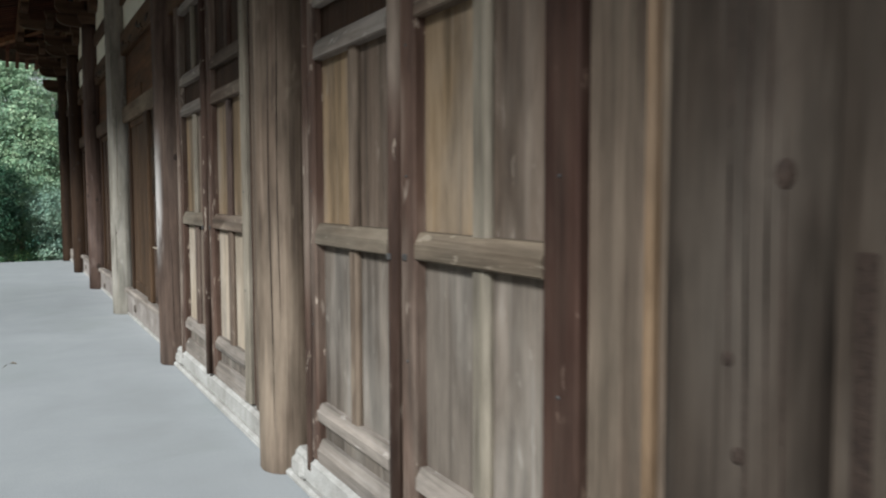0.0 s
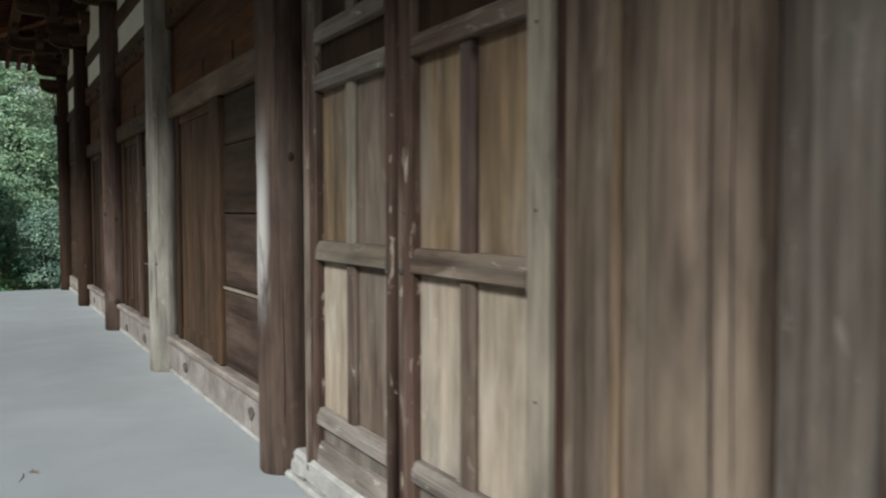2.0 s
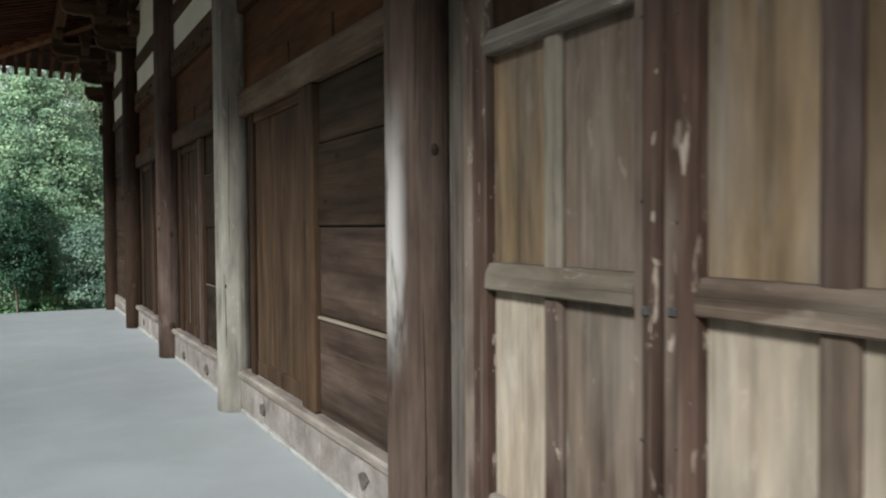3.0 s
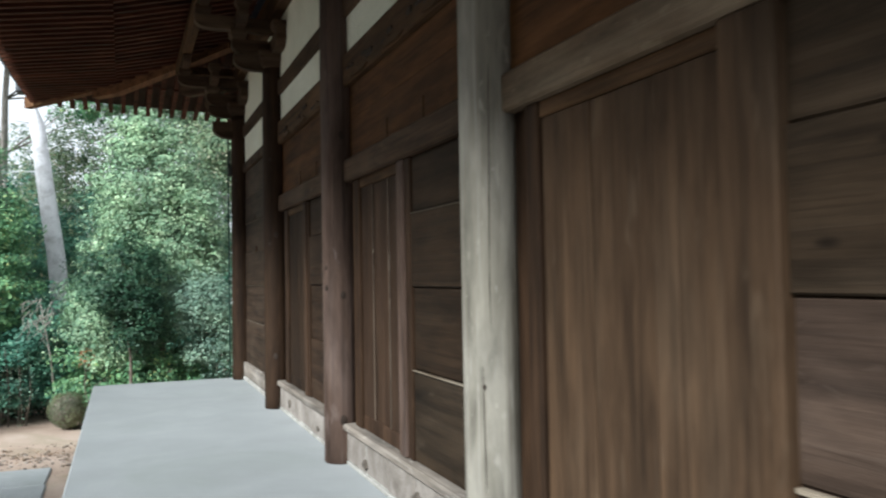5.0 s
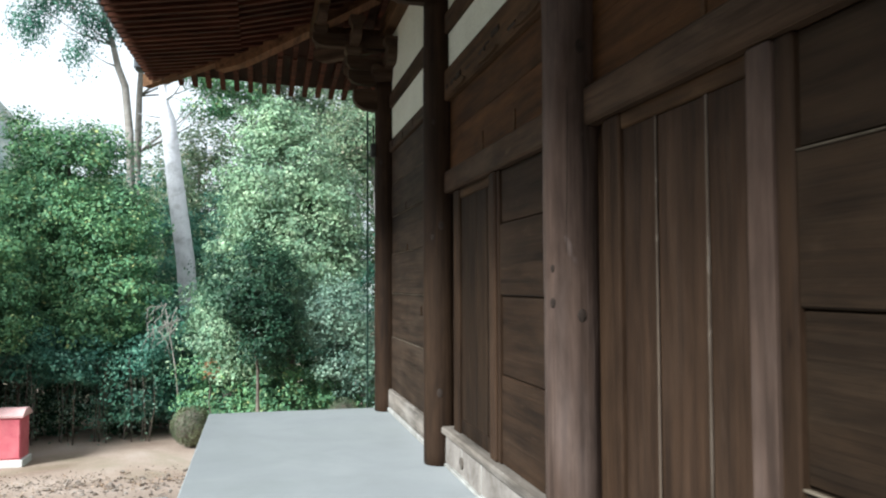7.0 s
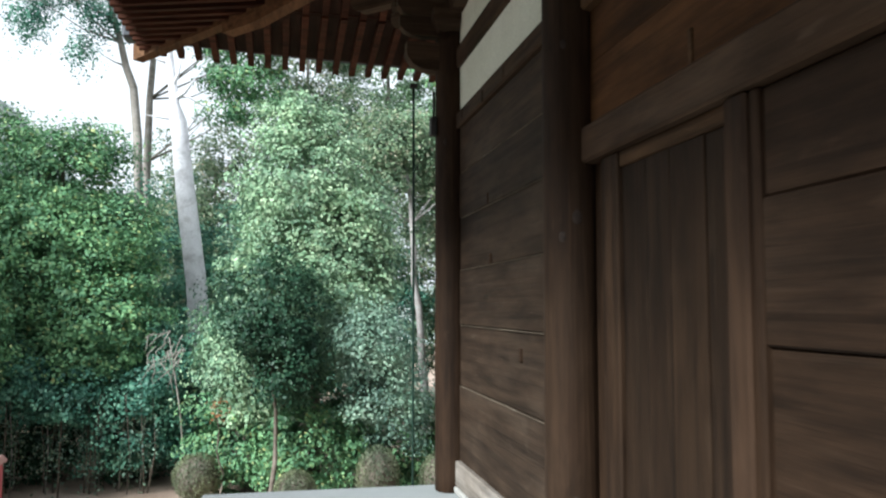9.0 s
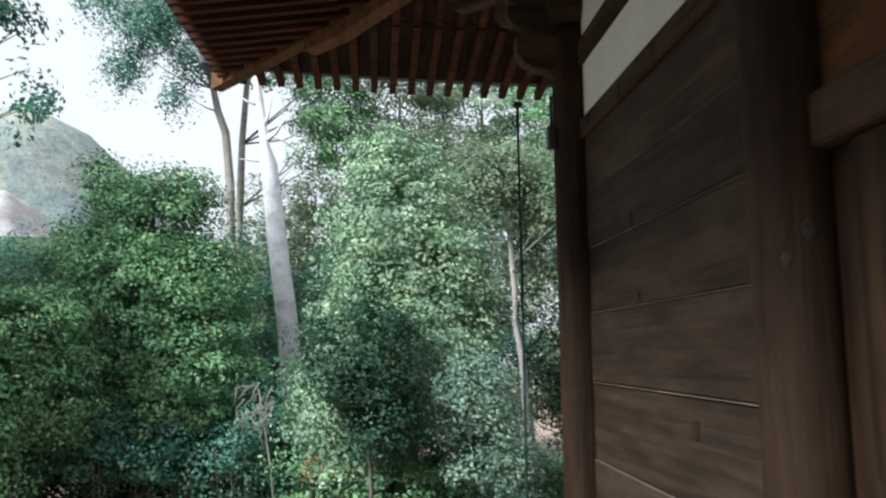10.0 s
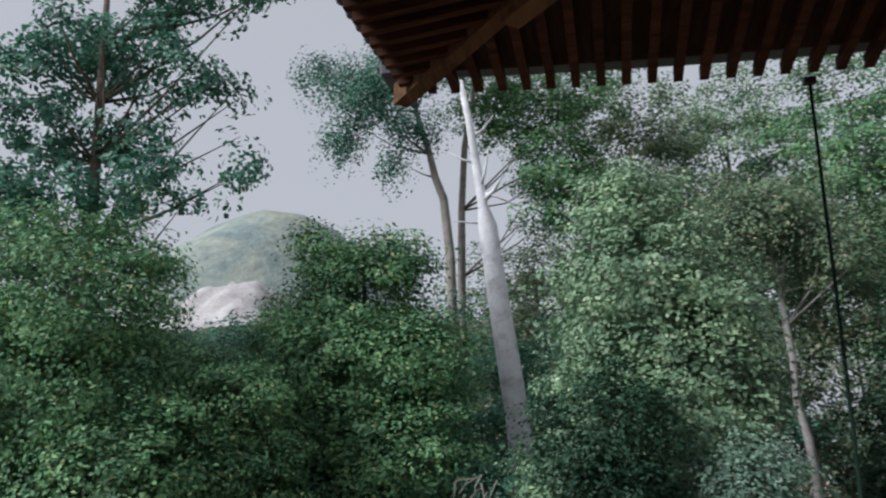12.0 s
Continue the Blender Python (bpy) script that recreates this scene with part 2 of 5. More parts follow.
M = {
    "column_brown": wood("column_brown", (0.07494, 0.04802, 0.036), (0.03254, 0.01919, 0.01439), (0.1568, 0.1186, 0.1051), "z", 0.45, 0.6, knots=0.9),
    "column_dark": wood("column_dark", (0.031, 0.0166, 0.00884), (0.0149, 0.00736, 0.00392), (0.0702, 0.0423, 0.0249), "z", 0.3, 0.5, knots=0.9),
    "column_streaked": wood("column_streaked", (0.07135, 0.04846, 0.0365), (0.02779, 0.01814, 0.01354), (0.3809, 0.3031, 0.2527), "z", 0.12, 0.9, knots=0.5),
    "column_pale": wood("column_pale", (0.2227, 0.203, 0.166), (0.135, 0.1161, 0.08858), (0.3801, 0.3543, 0.3087), "z", 0.75, 0.3, streak=0.6, flecks=0.4),
    "column_plain": wood("column_plain", (0.1324, 0.09976, 0.07336), (0.06665, 0.04489, 0.0313), (0.2374, 0.1909, 0.141), "z", 0.5, 0.8, knots=0.6, streak=1.1),
    "column_near": wood("column_near", (0.05304, 0.04, 0.03), (0.0216, 0.01568, 0.0116), (0.1152, 0.096, 0.07704), "z", 0.6, 0.8, knots=0.9),
    "frame_red": wood("frame_red", (0.068, 0.042, 0.031), (0.03, 0.0165, 0.0122), (0.3, 0.25, 0.2), "z", 0.6, 0.5, flecks=0.8),
    "frame_dark_red": wood("frame_dark_red", (0.038, 0.0182, 0.0128), (0.019, 0.0082, 0.0054), (0.157, 0.109, 0.0808), "z", 0.3, 0.4, flecks=0.6),
    "frame_grey": wood("frame_grey", (0.211, 0.182, 0.14), (0.109, 0.0889, 0.0642), (0.364, 0.317, 0.251), "z", 0.5, 0.4),
    "rail": wood("rail", (0.1215, 0.0954, 0.06858), (0.04833, 0.03438, 0.02331), (0.2538, 0.2169, 0.1683), "y", 0.65, 0.5, flecks=0.5),
    "panel_tan": wood("panel_tan", (0.1935, 0.135, 0.0792), (0.1071, 0.07668, 0.05086), (0.2763, 0.2412, 0.2024), "z", 0.5, 0.7, vary=0.25, streak=0.85),
    "panel_pale": wood("panel_pale", (0.258, 0.2107, 0.1565), (0.1462, 0.1135, 0.0817), (0.3956, 0.3526, 0.301), "z", 0.6, 0.5, vary=0.15, streak=0.7, flecks=0.3),
    "worn_orange": wood("worn_orange", (0.177, 0.118, 0.0713), (0.0942, 0.062, 0.0356), (0.247, 0.198, 0.157), "z", 0.5, 0.6, streak=0.9),
    "panel_brown": wood("panel_brown", (0.1062, 0.0782, 0.0578), (0.0527, 0.03655, 0.02635), (0.2465, 0.2082, 0.17), "z", 0.5, 0.8, vary=0.25, streak=0.95, flecks=0.35),
    "panel_grey": wood("panel_grey", (0.135, 0.1116, 0.09), (0.063, 0.0495, 0.0396), (0.2997, 0.27, 0.2322), "z", 0.6, 0.85, vary=0.3, streak=0.95, flecks=0.25),
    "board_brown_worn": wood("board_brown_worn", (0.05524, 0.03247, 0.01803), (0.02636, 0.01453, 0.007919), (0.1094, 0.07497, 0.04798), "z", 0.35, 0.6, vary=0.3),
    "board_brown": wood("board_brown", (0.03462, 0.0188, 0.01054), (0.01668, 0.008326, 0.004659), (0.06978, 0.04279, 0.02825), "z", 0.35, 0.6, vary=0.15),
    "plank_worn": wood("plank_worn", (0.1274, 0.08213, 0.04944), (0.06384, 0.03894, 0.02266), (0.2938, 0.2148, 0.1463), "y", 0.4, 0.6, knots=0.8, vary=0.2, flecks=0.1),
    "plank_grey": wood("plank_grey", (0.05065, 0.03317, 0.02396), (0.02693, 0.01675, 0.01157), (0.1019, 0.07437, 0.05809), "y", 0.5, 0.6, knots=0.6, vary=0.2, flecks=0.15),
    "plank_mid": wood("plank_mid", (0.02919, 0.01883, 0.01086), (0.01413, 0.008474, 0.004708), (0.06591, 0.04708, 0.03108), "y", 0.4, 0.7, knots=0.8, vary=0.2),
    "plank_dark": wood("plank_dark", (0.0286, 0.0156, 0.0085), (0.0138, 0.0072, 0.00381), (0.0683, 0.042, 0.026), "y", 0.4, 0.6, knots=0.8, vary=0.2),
    # shaded copy of board_brown: the bay's shade is in the colour
    "board_shaded": wood("board_shaded", (0.01937, 0.01051, 0.005429), (0.00936, 0.004622, 0.002311), (0.04104, 0.02506, 0.01483), "z", 0.35, 0.6, vary=0.2),
    "rail_pale": wood("rail_pale", (0.1944, 0.1665, 0.1404), (0.0864, 0.0703, 0.05772), (0.3312, 0.3034, 0.273), "y", 0.65, 0.6, knots=0.5, flecks=0.6),
    "rail_dark": wood("rail_dark", (0.095, 0.068, 0.05), (0.042, 0.029, 0.021), (0.27, 0.225, 0.175), "y", 0.5, 0.7, knots=0.6, flecks=0.4),
    "plank_end": wood("plank_end", (0.03756, 0.02332, 0.01465), (0.01883, 0.01113, 0.006625), (0.08704, 0.06145, 0.04293), "y", 0.4, 0.6, knots=0.8, vary=0.2, flecks=0.12),
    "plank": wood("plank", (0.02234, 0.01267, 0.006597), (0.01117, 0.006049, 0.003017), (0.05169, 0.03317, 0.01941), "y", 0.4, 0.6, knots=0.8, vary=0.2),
    "beam": wood("beam", (0.05526, 0.03199, 0.01827), (0.02394, 0.01291, 0.007267), (0.1033, 0.06905, 0.04611), "y", 0.5, 0.5, knots=0.7),
    "beam_worn": wood("beam_worn", (0.098, 0.067, 0.042), (0.045, 0.028, 0.017), (0.2, 0.155, 0.11), "y", 0.6, 0.6, knots=0.6, flecks=0.3),
    "beam_dark": wood("beam_dark", (0.06935, 0.03686, 0.01708), (0.03021, 0.01514, 0.006954), (0.1474, 0.08569, 0.04636), "y", 0.35, 0.5),
    "sill": wood("sill", (0.1769, 0.1512, 0.1272), (0.07844, 0.06156, 0.05024), (0.3004, 0.2706, 0.2416), "y", 0.6, 0.5, knots=0.8, flecks=0.5),
    "upper_board": wood("upper_board", (0.0759, 0.033, 0.01172), (0.03749, 0.01553, 0.005502), (0.1157, 0.05566, 0.02163), "y", 0.4, 0.5),
    "rafter": wood("rafter", (0.06428, 0.02196, 0.0115), (0.03024, 0.009901, 0.005267), (0.1368, 0.05773, 0.03105), "x", 0.3, 0.4),
    "eave_board": wood("eave_board", (0.0357, 0.0156, 0.00935), (0.0179, 0.00748, 0.00438), (0.0643, 0.0306, 0.0188), "y", 0.3, 0.4),
    "hip": wood("hip", (0.142, 0.072, 0.0358), (0.0749, 0.036, 0.0179), (0.2, 0.115, 0.0596), "y", 0.3, 0.3),
    "bracket": wood("bracket", (0.06048, 0.03648, 0.02208), (0.0282, 0.01632, 0.0106), (0.1608, 0.12, 0.07944), "x", 0.4, 0.4),
    "knot": rough_stuff("knot", [(0.3, (0.018, 0.012, 0.009)), (0.7, (0.04, 0.027, 0.02))], 30.0, 90, 0.8, 0.5),
    "plaster": rough_stuff("plaster", [(0.3, (0.644, 0.653, 0.548)), (0.7, (0.736, 0.745, 0.642))], 2.0, 90, 0.9, 0.1),
    "concrete": rough_stuff("concrete", [(0.3, (0.248, 0.257, 0.258)), (0.5, (0.272, 0.282, 0.285)), (0.72, (0.298, 0.306, 0.308))], 1.3, 140, 0.62, 0.15,
                            ((0.2214, 0.2378, 0.2255), 0.6, 0.6), 0.004),
    "block_grey": rough_stuff("block_grey", [(0.3, (0.153, 0.1305, 0.1125)), (0.7, (0.279, 0.2475, 0.2205))], 5.0, 70, 0.9, 0.4, ((0.09, 0.072, 0.0585), 3.0, 0.6)),
    "footing": rough_stuff("footing", [(0.3, (0.2154, 0.2012, 0.1796)), (0.7, (0.3877, 0.3751, 0.3482))], 5.0, 80, 0.9, 0.3),
    "bare_slope": rough_stuff("bare_slope", [(0.3, (0.34, 0.31, 0.3)), (0.5, (0.45, 0.42, 0.415)), (0.7, (0.54, 0.515, 0.515))], 0.7, 4, 0.95, 0.5, ((0.3, 0.3, 0.26), 0.4, 0.4), 0.03),
    "stone": rough_stuff("stone", [(0.3, (0.5, 0.49, 0.45)), (0.7, (0.64, 0.63, 0.6))], 3.0, 80, 0.85, 0.25),
    "earth": rough_stuff("earth", [(0.3, (0.23, 0.165, 0.125)), (0.55, (0.33, 0.255, 0.205)), (0.75, (0.4, 0.325, 0.275))], 0.5, 30, 0.95, 0.5,
                         ((0.13, 0.13, 0.06), 0.16, 0.7), 0.02),
    "hollow": rough_stuff("hollow", [(0.3, (0.05, 0.04, 0.032)), (0.7, (0.13, 0.108, 0.09))], 20.0, 90, 0.95, 0.5),
    "rubble": rough_stuff("rubble", [(0.3, (0.09, 0.065, 0.05)), (0.5, (0.2, 0.16, 0.13)), (0.72, (0.42, 0.38, 0.34))], 5.0, 40, 0.95, 0.5),
    "tile": rough_stuff("tile", [(0.3, (0.07, 0.075, 0.085)), (0.7, (0.13, 0.135, 0.145))], 4.0, 60, 0.5, 0.2),
    "bark": rough_stuff("bark", [(0.3, (0.09, 0.07, 0.055)), (0.7, (0.2, 0.17, 0.14))], 6.0, 40, 0.95, 0.8),
    "bark_grey": rough_stuff("bark_grey", [(0.3, (0.2, 0.18, 0.155)), (0.7, (0.34, 0.31, 0.28))], 5.0, 40, 0.95, 0.8),
    "bark_pale": rough_stuff("bark_pale", [(0.3, (0.259, 0.23, 0.216)), (0.7, (0.396, 0.374, 0.36))], 5.0, 40, 0.95, 0.6, ((0.22, 0.15, 0.12), 1.6, 0.7)),
    "bark_white": rough_stuff("bark_white", [(0.25, (0.414, 0.402, 0.414)), (0.5, (0.713, 0.701, 0.724)), (0.8, (0.851, 0.839, 0.862))], 3.0, 40, 0.9, 0.6,
                              ((0.36, 0.34, 0.33), 2.4, 0.5)),
    "red_paint": rough_stuff("red_paint", [(0.3, (0.52, 0.11, 0.14)), (0.7, (0.62, 0.18, 0.2))], 4.0, 60, 0.5, 0.05),
    "red_faded": rough_stuff("red_faded", [(0.3, (0.58, 0.33, 0.32)), (0.7, (0.66, 0.45, 0.43))], 4.0, 60, 0.6, 0.05),
    "iron": rough_stuff("iron", [(0.3, (0.03, 0.03, 0.03)), (0.7, (0.07, 0.065, 0.06))], 8.0, 60, 0.5, 0.2),
    "cable": rough_stuff("cable", [(0.3, (0.02, 0.05, 0.035)), (0.7, (0.04, 0.08, 0.06))], 8.0, 60, 0.5, 0.1),
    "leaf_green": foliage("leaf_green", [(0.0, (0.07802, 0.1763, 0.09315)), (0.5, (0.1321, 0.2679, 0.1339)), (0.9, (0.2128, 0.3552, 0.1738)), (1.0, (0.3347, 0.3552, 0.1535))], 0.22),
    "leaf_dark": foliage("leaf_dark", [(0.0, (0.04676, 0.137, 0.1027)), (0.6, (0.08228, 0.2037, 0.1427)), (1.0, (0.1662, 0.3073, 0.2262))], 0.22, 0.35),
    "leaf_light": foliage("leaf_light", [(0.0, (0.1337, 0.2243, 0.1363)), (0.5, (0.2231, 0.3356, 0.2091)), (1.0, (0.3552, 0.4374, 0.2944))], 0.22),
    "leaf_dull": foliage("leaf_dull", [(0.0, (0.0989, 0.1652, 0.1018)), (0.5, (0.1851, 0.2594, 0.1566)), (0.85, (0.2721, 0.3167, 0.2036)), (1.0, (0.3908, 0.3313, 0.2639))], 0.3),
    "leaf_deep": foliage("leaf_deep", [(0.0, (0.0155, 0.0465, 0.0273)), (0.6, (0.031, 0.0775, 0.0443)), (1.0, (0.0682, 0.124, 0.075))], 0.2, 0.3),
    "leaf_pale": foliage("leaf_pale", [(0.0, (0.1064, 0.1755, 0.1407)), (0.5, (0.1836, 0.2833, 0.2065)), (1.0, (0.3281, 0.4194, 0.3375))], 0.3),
    "leaf_orange": foliage("leaf_orange", [(0.0, (0.2, 0.08, 0.04)), (1.0, (0.36, 0.18, 0.09))]),
    "leaf_clipped": foliage("leaf_clipped", [(0.0, (0.1, 0.12, 0.065)), (1.0, (0.22, 0.23, 0.145))]),
    "leaf_litter": foliage("leaf_litter", [(0.0, (0.09, 0.06, 0.04)), (1.0, (0.26, 0.19, 0.14))], 0.0, 0.9),
    "undergrowth": rough_stuff("undergrowth", [(0.3, (0.03, 0.06, 0.035)), (0.7, (0.09, 0.13, 0.07))], 0.8, 6, 1.0, 1.0, None, 0.2),
    # distance haze is mixed into the hill's pale grey-green colour
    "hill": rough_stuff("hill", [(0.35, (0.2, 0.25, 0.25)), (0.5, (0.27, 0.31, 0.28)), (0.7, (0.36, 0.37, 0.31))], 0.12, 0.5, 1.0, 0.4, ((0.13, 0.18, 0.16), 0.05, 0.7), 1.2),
}


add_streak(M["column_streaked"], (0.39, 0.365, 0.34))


# ---- helpers for meshes ----
def finish(bm, name):
    me = bpy.data.meshes.new(name)
    bm.normal_update()
    bm.to_mesh(me)
    bm.free()
    return me


def part(name, bm, material, parent=None, label=""):
    """Links a bmesh as one mesh object under a thing or a part (or alone)."""
    ob = new(name, finish(bm, name))
    ob.data.materials.append(M[material])
    ob.parent = parent
    return tagged(ob, label) if label else ob


def piece(name, me, parent, x=0.0, y=0.0, z=0.0):
    ob = new(name, me)
    ob.parent = parent
    ob.location = (x, y, z)
    return ob


def empty(name, x=0.0, y=0.0, z=0.0):
    e = new(name)
    e.location = (x, y, z)
    return e


def box(x0, x1, y0, y1, z0, z1, bevel=0.006, bm=None, jig=0.0):
    """A bevelled block, added to bm."""
    out = bm or bmesh.new()
    vs = [out.verts.new((x + random.uniform(-jig, jig), y + random.uniform(-jig, jig), z + random.uniform(-jig, jig)))
          for x in (x0, x1) for y in (y0, y1) for z in (z0, z1)]
    fs = [out.faces.new([vs[i] for i in q]) for q in ((0, 1, 3, 2), (4, 6, 7, 5), (0, 4, 5, 1), (2, 3, 7, 6), (0, 2, 6, 4), (1, 5, 7, 3))]
    if bevel:
        bmesh.ops.bevel(out, geom=list({e for f in fs for e in f.edges}), offset=bevel, segments=1, affect="EDGES", profile=0.5)
    return out


def extrude_profile(points, axis, a0, a1, bm=None):
    """A closed outline (u, v) drawn out along an axis: y takes (x, z), x takes (y, z)."""
    out = bm or bmesh.new()
    put = (lambda u, v, a: (u, a, v)) if axis == "y" else (lambda u, v, a: (a, u, v))
    lo, hi = [out.verts.new(put(u, v, a0)) for u, v in points], [out.verts.new(put(u, v, a1)) for u, v in points]
    out.faces.new(lo), out.faces.new(hi[::-1])
    for i in range(len(points)):
        j = (i + 1) % len(points)
        out.faces.new((lo[i], hi[i], hi[j], lo[j]))
    bmesh.ops.recalc_face_normals(out, faces=out.faces[:])
    return out


def tube(points, radii, sides=8, bm=None, wob=0.0):
    """A bent tapering tube with closed ends."""
    out = bm or bmesh.new()
    rings = []
    pts = [Vector(p) for p in points]
    for i, (p, r) in enumerate(zip(pts, radii)):
        d = (pts[min(i + 1, len(pts) - 1)] - pts[max(i - 1, 0)]).normalized()
        q = d.to_track_quat("Z", "Y")
        rings.append([out.verts.new(p + q @ Vector((math.cos(a) * r, math.sin(a) * r, 0)) * (1 + random.uniform(-wob, wob)))
                      for a in (2 * math.pi * k / sides for k in range(sides))])
    for a, b in zip(rings, rings[1:]):
        for k in range(sides):
            f = out.faces.new((a[k], a[(k + 1) % sides], b[(k + 1) % sides], b[k]))
            f.smooth = True
    out.faces.new(rings[0][::-1]), out.faces.new(rings[-1])
    return out


# ---- ground and podium ----
CX, R = 1.70, 0.147
COLUMNS = [-5.5, -2.25, 0.91, 3.95, 7.03, 10.4, 13.41, 16.46, 19.48]
GROUND = -2.0
bm = bmesh.new()
bmesh.ops.create_grid(bm, x_segments=120, y_segments=120, size=1.0)
for v in bm.verts:
    sx, sy = v.co.x, v.co.y
    v.co.x, v.co.y = 18 * sx + 480 * sx ** 5, 20 + 18 * sy + 480 * sy ** 5
    near = min(1, max(abs(v.co.x + 2), abs(v.co.y - 24)) / 8)
    v.co.z = GROUND + 0.05 * noise.noise((v.co.x * 0.5, v.co.y * 0.5, 0)) * near
tagged(part("ground", bm, "earth"), "pale brown bare earth with moss and debris", "ground", kind="structure")
bm = box(-0.42, 14.0, -14.0, 19.72, GROUND - 0.3, 0.0, 0.012)
tagged(part("podium_floor", bm, "concrete"), "smooth pale grey concrete temple podium", "floor", kind="structure")

# ---- the wall behind the timbers ----
core = empty("wall_west")
tagged(core, "old timber temple wall with plaster above", "wall", kind="structure")
part("wall_core", box(1.80, 1.95, -14, 19.48, 0.0, 5.3, 0), "upper_board", core)
part("wall_core", box(1.95, 14.0, 19.38, 19.53, 0.0, 5.3, 0), "plank", core)
part("wall_core", box(1.95, 14.0, -14, -13.85, 0.0, 5.3, 0), "plank", core)
part("wall_core", box(13.85, 14.0, -13.85, 19.38, 0.0, 5.3, 0), "plank", core)

# ---- columns ----
LOOKS = {
    0: ("column_plain", "weathered brown round timber column"), 1: ("column_plain", "weathered brown round timber column"),
    2: ("column_near", "dark weathered round timber column with knots"), 3: ("column_plain", "grey-brown weathered round timber column beside double doors"),
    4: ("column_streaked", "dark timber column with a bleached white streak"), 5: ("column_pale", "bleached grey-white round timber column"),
    6: ("column_brown", "brown round timber column with knots"), 7: ("column_dark", "dark brown round timber column"),
    8: ("column_dark", "dark brown round timber column at the corner"),
}
KNOTS = {2: ((205, 1.16, 0.011), (214, 1.9, 0.009), (226, 0.82, 0.016), (212, 0.98, 0.012), (236, 1.5, 0.02)), 4: ((266, 1.78, 0.018),), 5: ((228, 1.0, 0.01),),
         6: ((265, 1.39, 0.024), (266, 2.72, 0.026), (262, 0.36, 0.03), (205, 1.45, 0.018), (205, 1.62, 0.014)), 7: ((255, 0.62, 0.026), (262, 2.05, 0.026), (232, 1.95, 0.02), (238, 2.95, 0.018)),
         8: ((236, 3.05, 0.02),)}
CRACKS = {2: ((216, 0.2, 2.4), (228, 0.9, 2.8), (206, 1.0, 2.0), (238, 0.3, 1.7)), 3: ((222, 0.25, 2.2), (240, 0.8, 2.7)), 5: ((244, 1.3, 2.9), (226, 0.5, 1.1)), 6: ((238, 1.7, 2.6),), 4: ((246, 0.3, 1.2), (236, 1.9, 2.8))}
GIRTH = {2: 0.17, 3: 0.152, 4: 0.153}
for i, yc in enumerate(COLUMNS):
    bm = bmesh.new()
    girth = GIRTH.get(i, R)
    zs = [0.0, 0.01, 0.12, 0.3, 0.7, 1.3, 1.9, 2.6, 3.3, 3.95, 4.05]
    rings, n = [], 28
    for z in zs:
        r = girth * (1.0 if z < 3.9 else 0.97) - (0.006 if z == 0 else 0)
        rings.append([bm.verts.new((math.cos(a) * (r + 0.004 * noise.noise((math.cos(a) * 2 + i * 7, math.sin(a) * 2, z * 1.3))),
                                    math.sin(a) * (r + 0.004 * noise.noise((math.sin(a) * 2, i * 5, z))), z)) for a in (2 * math.pi * k / n for k in range(n))])
    for a, b in zip(rings, rings[1:]):
        for k in range(n):
            bm.faces.new((a[k], a[(k + 1) % n], b[(k + 1) % n], b[k])).smooth = True
    bm.faces.new(rings[-1])
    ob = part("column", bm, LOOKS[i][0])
    ob.location = (CX, yc, 0)
    for ang, z, size in KNOTS.get(i, ()):
        k = bmesh.new()
        bmesh.ops.create_uvsphere(k, u_segments=10, v_segments=6, radius=1.0)
        k.transform(Matrix.Translation((0, 0, z)) @ Matrix.Rotation(radians(ang), 4, "Z") @ Matrix.Translation((girth - 0.002, 0, 0)) @ Matrix.Diagonal((0.008, size, size * 1.5, 1)))
        part("knot", k, "knot", ob)
    for ang, z0, z1 in CRACKS.get(i, ()):
        row = [(math.cos(radians(ang + 2.2 * math.sin(z * 3.1))) * (girth - 0.001), math.sin(radians(ang + 2.2 * math.sin(z * 3.1))) * (girth - 0.001), z) for z in (z0 + (z1 - z0) * q / 8 for q in range(9))]
        part("crack", tube(row, [0.0012, 0.0025, 0.003, 0.0035, 0.003, 0.0035, 0.003, 0.002, 0.001], 5), "knot", ob)
    tagged(ob, LOOKS[i][1], "column", "columns along the wall")


